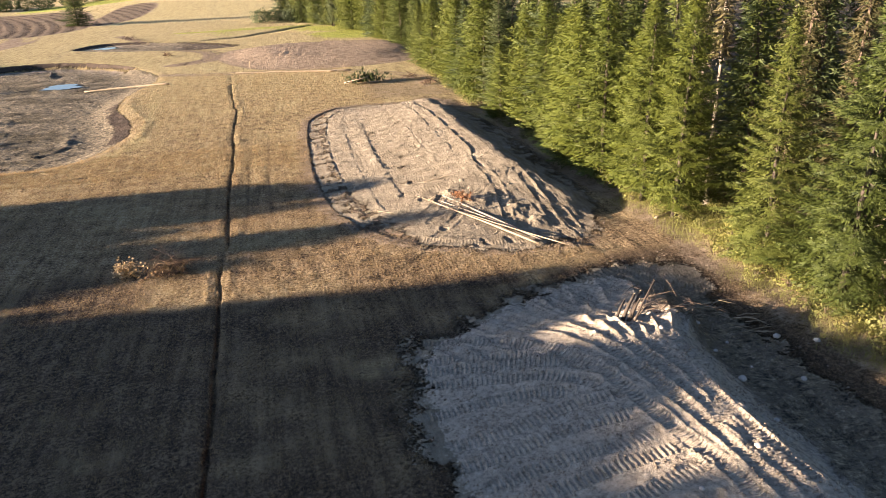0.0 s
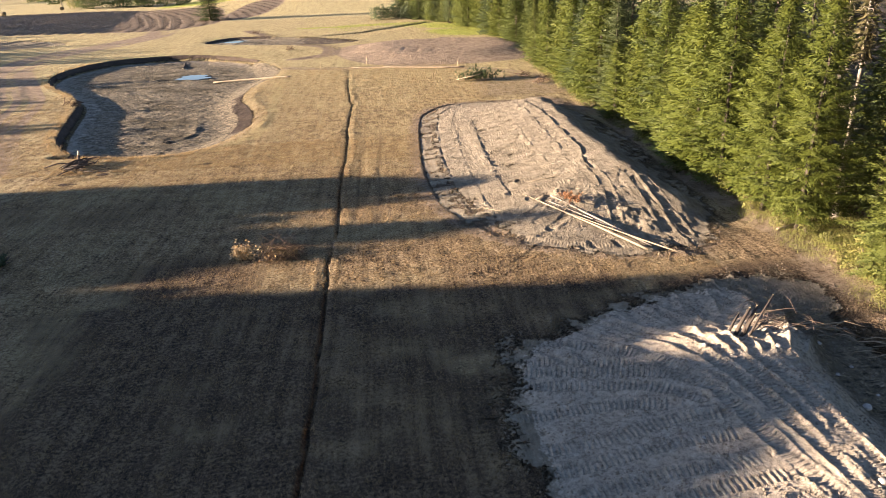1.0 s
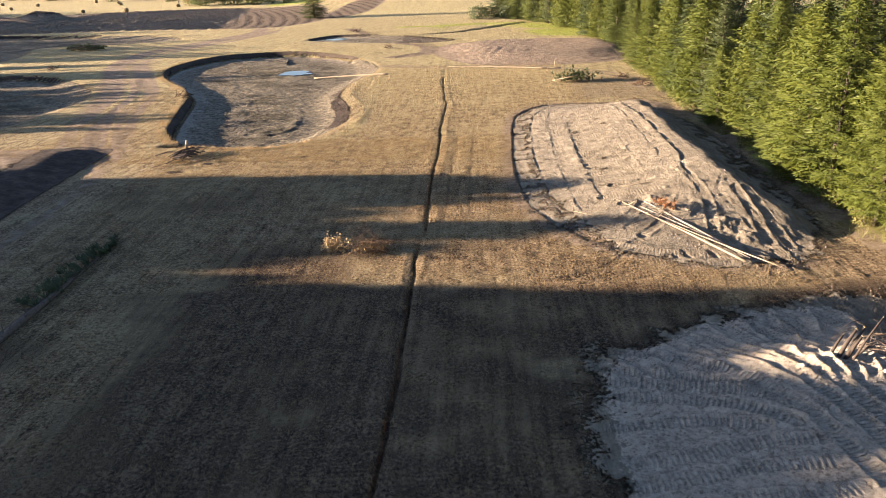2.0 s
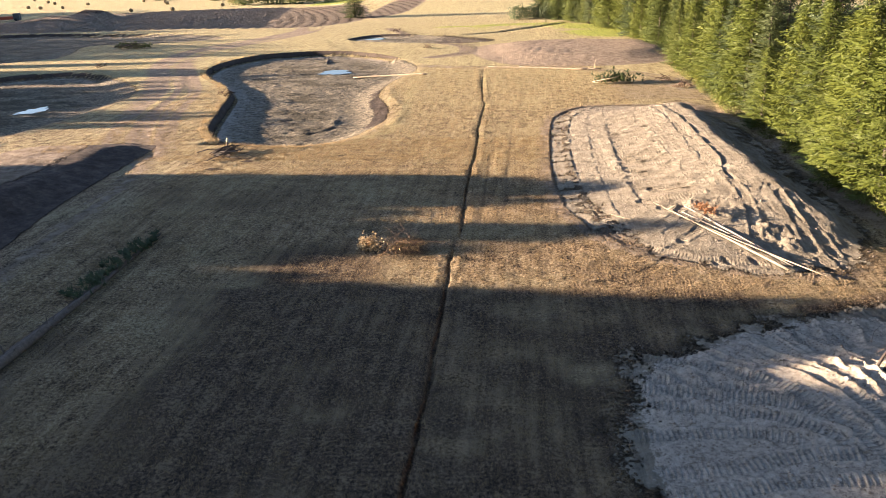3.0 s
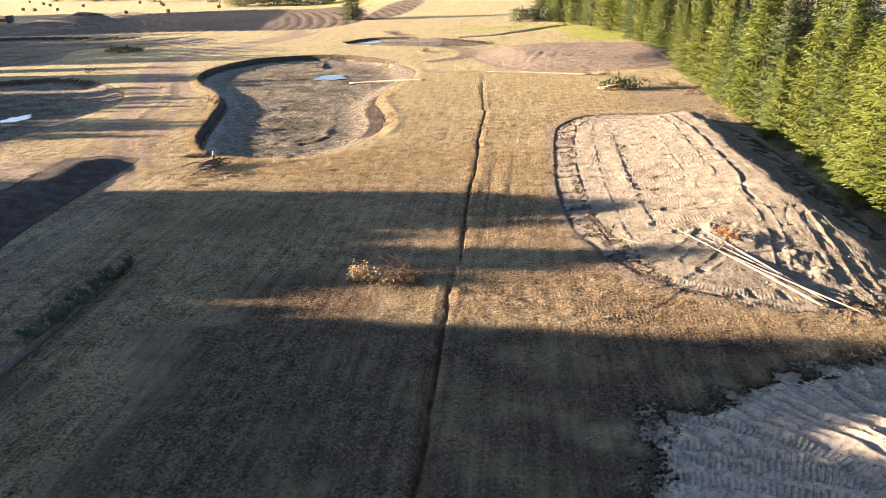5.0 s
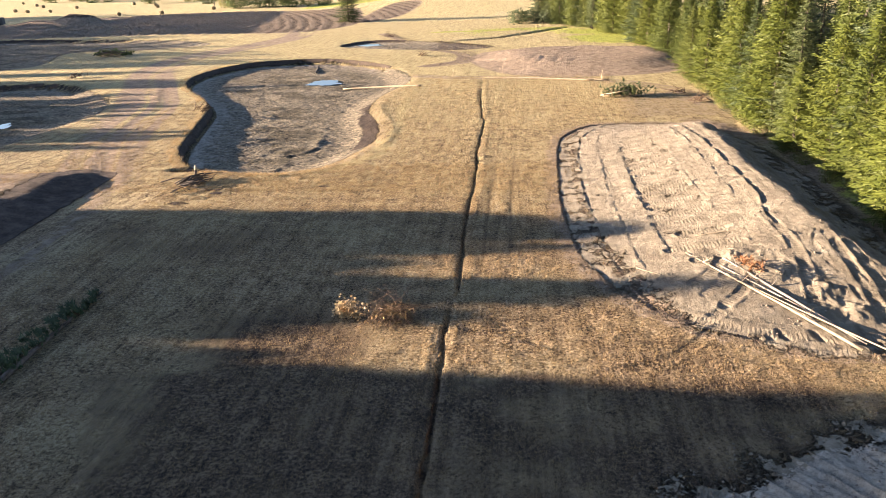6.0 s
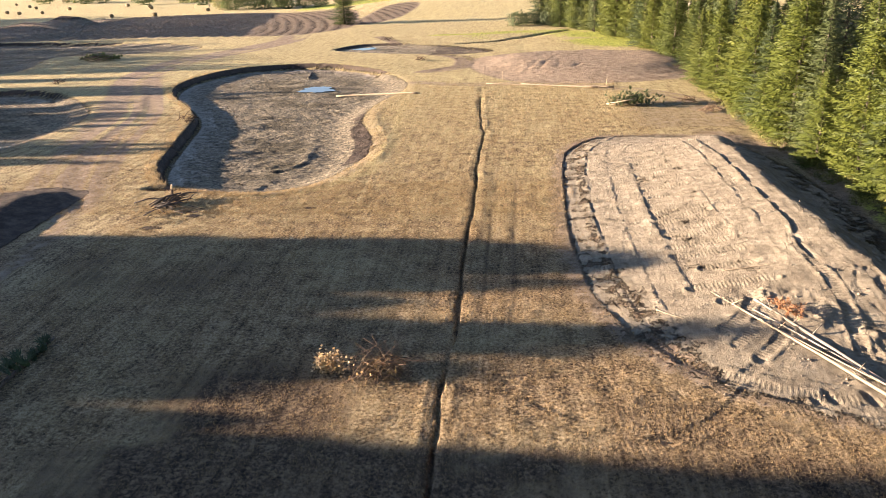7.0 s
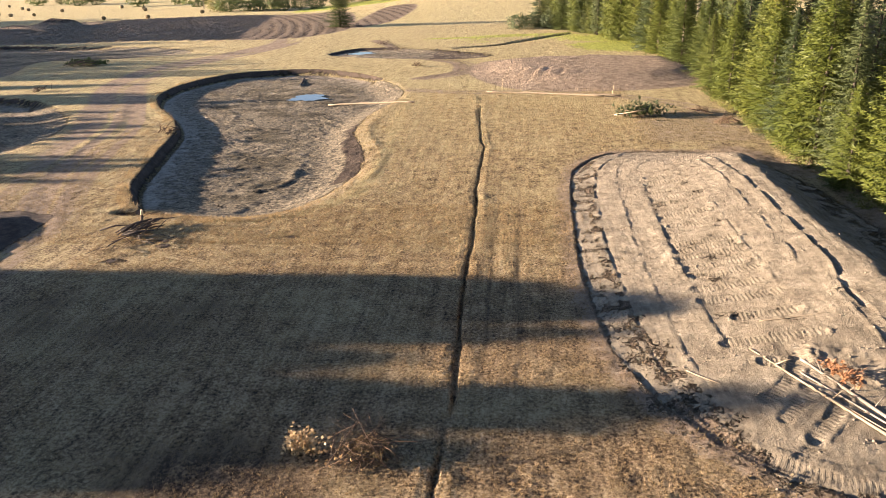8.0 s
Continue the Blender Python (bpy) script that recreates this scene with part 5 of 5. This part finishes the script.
# stems and roots pushed up on the foreground crest
stick_pile("brush_pile", 15.0, 24.1, 44, 1.9, 0.016, 0.7, M_BARK, "tangle of torn pale branches and roots on dozed earth", 61)
for k, (x, y, L, lean, turn, rad) in enumerate(((12.70, 22.95, 1.2, 8, 80, 0.085), (12.86, 22.80, 1.35, 14, 66, 0.075), (12.98, 22.88, 1.0, 4, 95, 0.07), (13.0, 22.6, 1.9, 14, 72, 0.05), (12.55, 23.15, 0.8, 26, 60, 0.06), (13.2, 22.9, 0.9, 30, 110, 0.05))):
    bm = bmesh.new()
    rr = random.Random(70 + k)
    dx, dy, dz = math.sin(radians(lean + 20)) * math.sin(radians(turn)), math.sin(radians(lean + 20)) * math.cos(radians(turn)), math.cos(radians(lean + 20))
    tube(bm, [(0, 0, -0.2), (dx * L * 0.5, dy * L * 0.5, dz * L * 0.5), (dx * L, dy * L, dz * L)], [rad, rad * 0.85, rad * 0.6], 7, rough=0.08, rng=rr)
    ob = thing("stump", x, y, land_z(x, y), "leaning split stem of a grubbed-out stump", "stump", "stems pushed up from the ground")
    st = part("stem", bm, M_BARK_DARK, ob)
    bm = bmesh.new()
    tube(bm, [(dx * L, dy * L, dz * L), (dx * (L + 0.015), dy * (L + 0.015), dz * (L + 0.015))], [rad * 0.57, rad * 0.5], 7)
    part("broken_end", bm, M_CUT, st)
for x, y, seed in ((18.2, 24.6, 81), (18.9, 23.0, 82), (17.0, 24.3, 83)):
    stick_pile("root", x, y, 9, 1.2, 0.035, 0.35, M_PALE, "pale torn roots lying on scraped earth", seed, "roots", aim=-40)
# burnt-looking log stack beside the basin
stick_pile("log_pile", -24.2, 57.0, 36, 1.9, 0.06, 0.6, M_BARK_DARK, "stack of dark cut stems beside the basin rim", 62, "log pile", aim=55, steep=0.14)
ob = thing("post", -24.6, 58.0, land_z(-24.6, 58.0), "short grey post with a white top", "post")
bm = bmesh.new()
tube(bm, [(0, 0, -0.1), (0.02, 0, 0.5), (0.08, 0, 0.85)], [0.10, 0.095, 0.09], 8)
pole_ = part("shaft", bm, M_BARK, ob)
bm = bmesh.new()
tube(bm, [(0.08, 0, 0.84), (0.12, 0, 1.15)], [0.095, 0.075], 8)
part("peeled_top", bm, M_CUT, pole_, "pale peeled top")
stick_pile("brush_pile", -23.2, 54.9, 16, 1.6, 0.03, 0.7, M_BARK_DARK, "scattered dark twigs on dry grass", 63)
# dead bush by the trench
ob = stick_pile("dead_bush", -5.9, 36.05, 52, 1.9, 0.016, 0.42, M_ROOT, "uprooted dead bush with tan leaves on mown grass", 64, "bush", steep=0.45)
g2 = np.random.default_rng(65)
for cx, cy, n, sp in ((-2.35, 0.12, 330, 0.20), (-1.95, 0.05, 150, 0.20), (-1.4, -0.15, 40, 0.3), (-0.9, -0.45, 16, 0.3)):
    P = g2.normal(0, 1, (n, 3)) * np.array([sp, sp * 0.8, 0.22]) + np.array([cx, cy, 0.34])
    P[:, 2] = np.maximum(P[:, 2], 0.08)
    D = g2.normal(0, 1, (n, 3))
    D /= np.linalg.norm(D, axis=1)[:, None]
    S = np.cross(D, g2.normal(0, 1, (n, 3)))
    S /= np.linalg.norm(S, axis=1)[:, None]
    V = np.stack([P - D * 0.07, P + S * 0.055, P + D * 0.07, P - S * 0.055], 1).reshape(-1, 3)
    part_np("leaves", V, np.arange(n * 4).reshape(-1, 4), M_DRYLEAF, ob, label="curled dry tan leaves")
P = g2.normal(0, 1, (160, 3)) * np.array([0.42, 0.3, 0.08]) + np.array([-0.1, 0.1, 0.25])
V, F = spray_cloud(g2, P, g2.normal(0, 0.5, (160, 3)) + np.array([0.1, 0.1, 0.9]), 0.42, 0.012, 3, 0.0)
tagged(part_np("dry_stalks", V, F, M_STRAW, ob), kind="stuff")
P = g2.normal(0, 1, (120, 3)) * np.array([0.8, 0.28, 0.08]) + np.array([0.1, -0.05, 0.18])
P[:, 2] = np.maximum(P[:, 2], 0.04)
V, F = spray_cloud(g2, P, g2.normal(0, 1, (120, 3)), 0.26, 0.014, 3, 0.0)
tagged(part_np("twigs", V, F, M_ROOT, ob), kind="stuff")
for k in range(5):
    rr = random.Random(90 + k)
    bm = bmesh.new()
    a = rr.uniform(-0.5, 0.9)
    tube(bm, [(-1.0 + k * 0.3, 0.1, 0.1), (-0.6 + 0.4 * k, 0.2 * a, 0.55), (0.1 + 0.45 * k, 0.5 * a, 0.5), (0.5 + 0.4 * k, 0.3 * a - 0.2, 0.08)], [0.025, 0.02, 0.015, 0.008], 5)
    part("arching_stem", bm, M_ROOT, ob)
# red dead branch on the grey log
ob = thing("dead_branch", 10.75, 40.0, land_z(10.75, 40.0) + 0.2, "branch with dead red-brown needles lying on a log", "branch")
bm = bmesh.new()
tube(bm, [(-0.5, 0.9, 0.05), (0, 0, 0.15), (0.4, -0.9, 0.1)], [0.03, 0.025, 0.01], 5)
part("stem", bm, M_ROOT, ob)
rr = random.Random(95)
tips = [(rr.gauss(0, 0.22) - 0.35 * t, rr.gauss(0, 0.2) + t, 0.12 + abs(rr.gauss(0, 0.15))) for t in [rr.uniform(-0.8, 0.7) for _ in range(50)]]
green_tips(ob, 96, tips, [(0.2, -0.4, 0.5)] * 50, (0.22, 0.03), M_RED, "needles", 8)
# cut green crown beyond the mound
ob = stick_pile("brush_pile", 11.2, 88.6, 10, 3.2, 0.07, 0.5, M_PALE, "heap of cut pine tops with green needles", 66, aim=-20, steep=0.3)
rr = random.Random(97)
tips = [(0.8 + rr.gauss(0, 1.1), rr.gauss(0, 0.6), 0.25 + abs(rr.gauss(0, 0.45))) for _ in range(150)]
green_tips(ob, 98, tips, [(0.3, 0.1, 0.4)] * 150, (0.42, 0.07), M_SPRUCE, "needles", 8)
for x, y, seed, sc in ((17.9, 89.6, 67, 0.5), (18.9, 84.8, 68, 0.4), (-35.0, 84.6, 69, 0.45), (-15.3, 127.5, 70, 0.5), (-66.5, 112.3, 71, 0.6), (-25.5, 158, 72, 0.5)):
    stick_pile("root_clump", x, y, 20, 1.3, 0.045, sc, M_ROOT, "small heap of red-brown roots and twigs on the ground", seed, "roots", steep=0.5)
ob = stick_pile("brush_pile", -75.0, 139.2, 16, 4.0, 0.06, 1.3, M_BARK, "long low heap of cut brush on pale grass", 73, aim=5)
tips = [(rr.uniform(-3.4, 3.4), rr.gauss(0, 0.6), 0.2 + abs(rr.gauss(0, 0.35))) for _ in range(120)]
green_tips(ob, 99, tips, [(0.2, 0.1, 0.4)] * 120, (0.5, 0.12), M_BUSH, "leaves", 7)


def stone(x, y, s, seed, label):
    rr = random.Random(seed)
    bm = bmesh.new()
    bmesh.ops.create_icosphere(bm, subdivisions=2, radius=s)
    for v in bm.verts:
        v.co *= 1 + 0.25 * noise.noise(v.co * (1.6 / s) + Vector((seed, 0, 0)))
        v.co.z *= 0.7
    ob = part("stone", bm, M_STONE)
    ob.matrix_basis = pose(x, y, land_z(x, y) + s * 0.35, 0, 0, rr.uniform(0, 360))
    tagged(ob, label, "stone", "stones on the scraped earth")


for k, (x, y, s) in enumerate(((15.75, 19.2, 0.16), (16.4, 23.2, 0.10), (16.1, 21.4, 0.09), (11.2, 22.2, 0.10), (12.9, 14.6, 0.12), (18.3, 19.0, 0.12), (13.7, 21.6, 0.11), (17.2, 22.2, 0.08), (19.4, 22.0, 0.15), (20.4, 20.9, 0.14), (9.2, 17.6, 0.07), (15.2, 16.6, 0.1), (16.9, 20.2, 0.07), (12.0, 25.2, 0.09), (10.4, 13.6, 0.09))):
    stone(x, y, s, 200 + k, "rounded pale stone lying on bare scraped earth")

# round bales on the far stubble
bm = bmesh.new()
tube(bm, [(0, -0.6, 0.6), (0, -0.55, 0.6), (0, 0.55, 0.6), (0, 0.6, 0.6)], [0.54, 0.62, 0.62, 0.54], 16, rough=0.02)
bale = part("hay_bale", bm, M_BALE)
tagged(bale, "round straw bale on the pale far stubble", "hay bale", "bales on the far field")
for k, (x, y) in enumerate(((-195, 293), (-184, 291), (-186, 313), (-144, 301), (-168, 328), (-110, 275), (-137, 257), (-122, 258), (-212, 330), (-225, 345), (-150, 312), (-250, 372), (-205, 300))):
    ob = bale if k == 0 else copy_thing(bale, Matrix())
    ob.matrix_basis = pose(x, y, land_z(x, y), 0, 0, 37 * k)

# survey stakes beside the far lane
for k, (x, y) in enumerate(((-2.0, 107.4), (10.6, 100.6), (-8.6, 104.9))):
    bm = bmesh.new()
    tube(bm, [(0, 0, -0.2), (0.01, 0, 0.6), (0.03, 0, 1.15)], [0.03, 0.028, 0.022], 5)
    ob = part("stake", bm, M_CUT)
    ob.matrix_basis = pose(x, y, land_z(x, y), 0, 3 * k, 0)
    tagged(ob, "slim pale wooden survey stake standing in bare earth", "stake", "survey stakes")

# utility pole on the far pasture
ob = thing("utility_pole", -120.5, 302, land_z(-120.5, 302), "thin grey wooden pole on the far pasture", "pole")
bm = bmesh.new()
tube(bm, [(0, 0, -0.5), (0, 0, 5), (0, 0, 10)], [0.16, 0.14, 0.11], 8)
part("shaft", bm, M_GREYWOOD, ob)
bm = bmesh.new()
tube(bm, [(-1.1, 0, 9.5), (1.1, 0, 9.5)], [0.07, 0.07], 4)
part("crossarm", bm, M_GREYWOOD, ob)

# red trailer at the rim of the dozed field
ob = thing("trailer", -166, 227, land_z(-166, 227), "low faded red equipment trailer beside the dozed field", "trailer", rz=18)
bm = bmesh.new()
bmesh.ops.create_cube(bm, size=1.0, matrix=Matrix.Translation((0, 0, 1.0)) @ Matrix.Diagonal((9.0, 2.4, 0.9, 1)))
bmesh.ops.bevel(bm, geom=bm.edges[:], offset=0.05, segments=2, affect='EDGES')
part("bed", bm, M_REDPAINT, ob, smooth=False)
bm = bmesh.new()
bmesh.ops.create_cube(bm, size=1.0, matrix=Matrix.Translation((5.4, 0, 1.3)) @ Matrix.Diagonal((1.8, 2.3, 2.1, 1)))
bmesh.ops.bevel(bm, geom=bm.edges[:], offset=0.12, segments=2, affect='EDGES')
part("cab", bm, M_DARKSTEEL, ob, smooth=False)
for wx in (-3.2, -2.2, 5.2):
    for wy in (-1.1, 1.1):
        bm = bmesh.new()
        tube(bm, [(wx, wy - 0.15, 0.45), (wx, wy + 0.15, 0.45)], [0.45, 0.45], 14)
        part("wheel", bm, M_TYRE, ob)


# ---- dry grass and soil crumbs ----
def grass(name, seed, n, box, height, mat, label, keep):
    """Short upright blades where keep(zones, x, y) allows."""
    g = np.random.default_rng(seed)
    x0, x1, y0, y1 = box
    u = g.uniform(0, 1, n)
    y = y0 + (y1 - y0) * u ** 1.35
    x = g.uniform(x0, x1, n)
    z, zones = land(x, y)
    m = keep(zones, x, y) > g.uniform(0, 1, n)
    x, y, z = x[m], y[m], z[m]
    n = len(x)
    per = 2
    P = np.repeat(np.stack([x, y, z - 0.01], 1), per, axis=0) + np.concatenate([g.normal(0, 0.03, (n * per, 2)), np.zeros((n * per, 1))], 1)
    a = g.uniform(0, 6.283, n * per)
    h = height * g.uniform(0.5, 1.4, n * per)
    w = 0.004 + 0.004 * g.uniform(0, 1, n * per) + 0.00012 * P[:, 1]
    side = np.stack([np.cos(a), np.sin(a), a * 0], 1)
    tip = np.stack([g.normal(0, 0.5, n * per) * h, g.normal(0, 0.5, n * per) * h, h], 1)
    V = np.stack([P - side * w[:, None], P + side * w[:, None], P + tip], 1).reshape(-1, 3)
    ob = part_np(name, V, np.arange(len(V)).reshape(-1, 3), mat)
    return tagged(ob, label, "grass", kind="stuff")


def open_turf(zn, x, y):
    bare = np.maximum(np.maximum(zn["soil"], zn["mud_and_shade"]), zn["loam_and_shade"])
    return np.clip(1.15 - 1.6 * bare, 0, 1) * (1 - 0.5 * np.clip(zn["scuff_and_shade"] + zn["brown"], 0, 1)) * smooth(-0.85, 0.1, fbm(x / 0.8, y / 0.8, 301))


grass("dry_grass", 301, 260000, (-26, 16, 13, 62), 0.085, M_STRAW, "short dry tan stubble grass over the field", open_turf)
grass("dry_grass", 302, 70000, (-40, 12, 55, 105), 0.12, M_STRAW, "short dry tan grass between the basins", open_turf)
grass("margin_grass", 303, 26000, (19.5, 27, 14, 40), 0.22, M_GREENGRASS, "green and yellow grass along the wood edge",
      lambda zn, x, y: smooth(20.3, 22.0, x + 0.4 * np.sin(y)))


def rim_fringe(zn, x, y):
    d = outline_distance(POND_A, x, y)
    return smooth(0.7, 0.2, np.abs(d - 0.5)) * np.maximum(smooth(-24, -28, x), 0.8 * smooth(63, 60.5, y)) * smooth(-0.4, 0.2, fbm(x / 1.1, y / 1.1, 305))


grass("dry_grass", 304, 90000, (-48, -14, 58, 126), 0.26, M_STRAW, "taller pale dry grass fringing the basin rim", rim_fringe)


def crumbs(seed, n, box, lo, hi, label, keep, mat=M_CLOD):
    g = np.random.default_rng(seed)
    x0, x1, y0, y1 = box
    x, y = g.uniform(x0, x1, n), g.uniform(y0, y1, n)
    z, zones = land(x, y)
    m = keep(zones, x, y) > g.uniform(0, 1, n)
    x, y, z = x[m], y[m], z[m]
    n = len(x)
    s = lo + (hi - lo) * g.uniform(0, 1, n) ** 4
    o = np.array([(1, 0, 0), (0, 1, 0), (-1, 0, 0), (0, -1, 0), (0, 0, 0.9), (0, 0, -0.6)], dtype=float)
    V = o[None] * s[:, None, None] * g.uniform(0.55, 1.35, (n, 6, 1)) + g.normal(0, 0.2, (n, 6, 3)) * s[:, None, None] + np.stack([x, y, z + s * 0.15], 1)[:, None]
    f = np.array([(0, 1, 4), (1, 2, 4), (2, 3, 4), (3, 0, 4), (1, 0, 5), (2, 1, 5), (3, 2, 5), (0, 3, 5)])
    F = (f[None] + np.arange(n)[:, None, None] * 6).reshape(-1, 3)
    ob = part_np("soil_crumbs", V.reshape(-1, 3), F, mat)
    return tagged(ob, label, "soil", kind="stuff")


def bare_soil(zn, x, y):
    return np.clip(zn["soil"] + 0.5 * zn["mud_and_shade"], 0, 1) * smooth(-0.25, 0.35, fbm(x / 1.4, y / 0.9, 311)) * (1 - 0.6 * zn["track_m"])


crumbs(311, 44000, (3, 21, 12, 31), 0.012, 0.065, "loose crumbs of grey-brown earth on the dozed pad", bare_soil)
crumbs(312, 14000, (3, 20, 33, 74), 0.012, 0.07, "loose lumps of pale earth on the long mound", bare_soil)


def torn_turf(zn, x, y):
    near_mound = smooth(1.5, 3.0, x) * smooth(5.6, 4.4, x) * smooth(36, 38, y) * smooth(50, 46, y)
    belt = smooth(-3, 6, x) * smooth(27.0, 28.5, y) * smooth(36, 33, y)
    by_stack = np.exp(-np.hypot((x + 22.5) / 3.0, (y - 54.6) / 1.6) ** 2)
    road = 0.25 * smooth(0.5, 0.9, zn["brown"]) * smooth(-28, -32, x)
    return np.clip(0.25 * near_mound + 0.35 * belt + by_stack + road, 0, 1) * smooth(0.02, 0.35, fbm(x / 0.9, y / 0.7, 321)) * (1 - zn["soil"])


crumbs(313, 60000, (-42, 17, 27, 70), 0.010, 0.05, "brown torn sods scattered over the stubble", torn_turf, M_SOD)
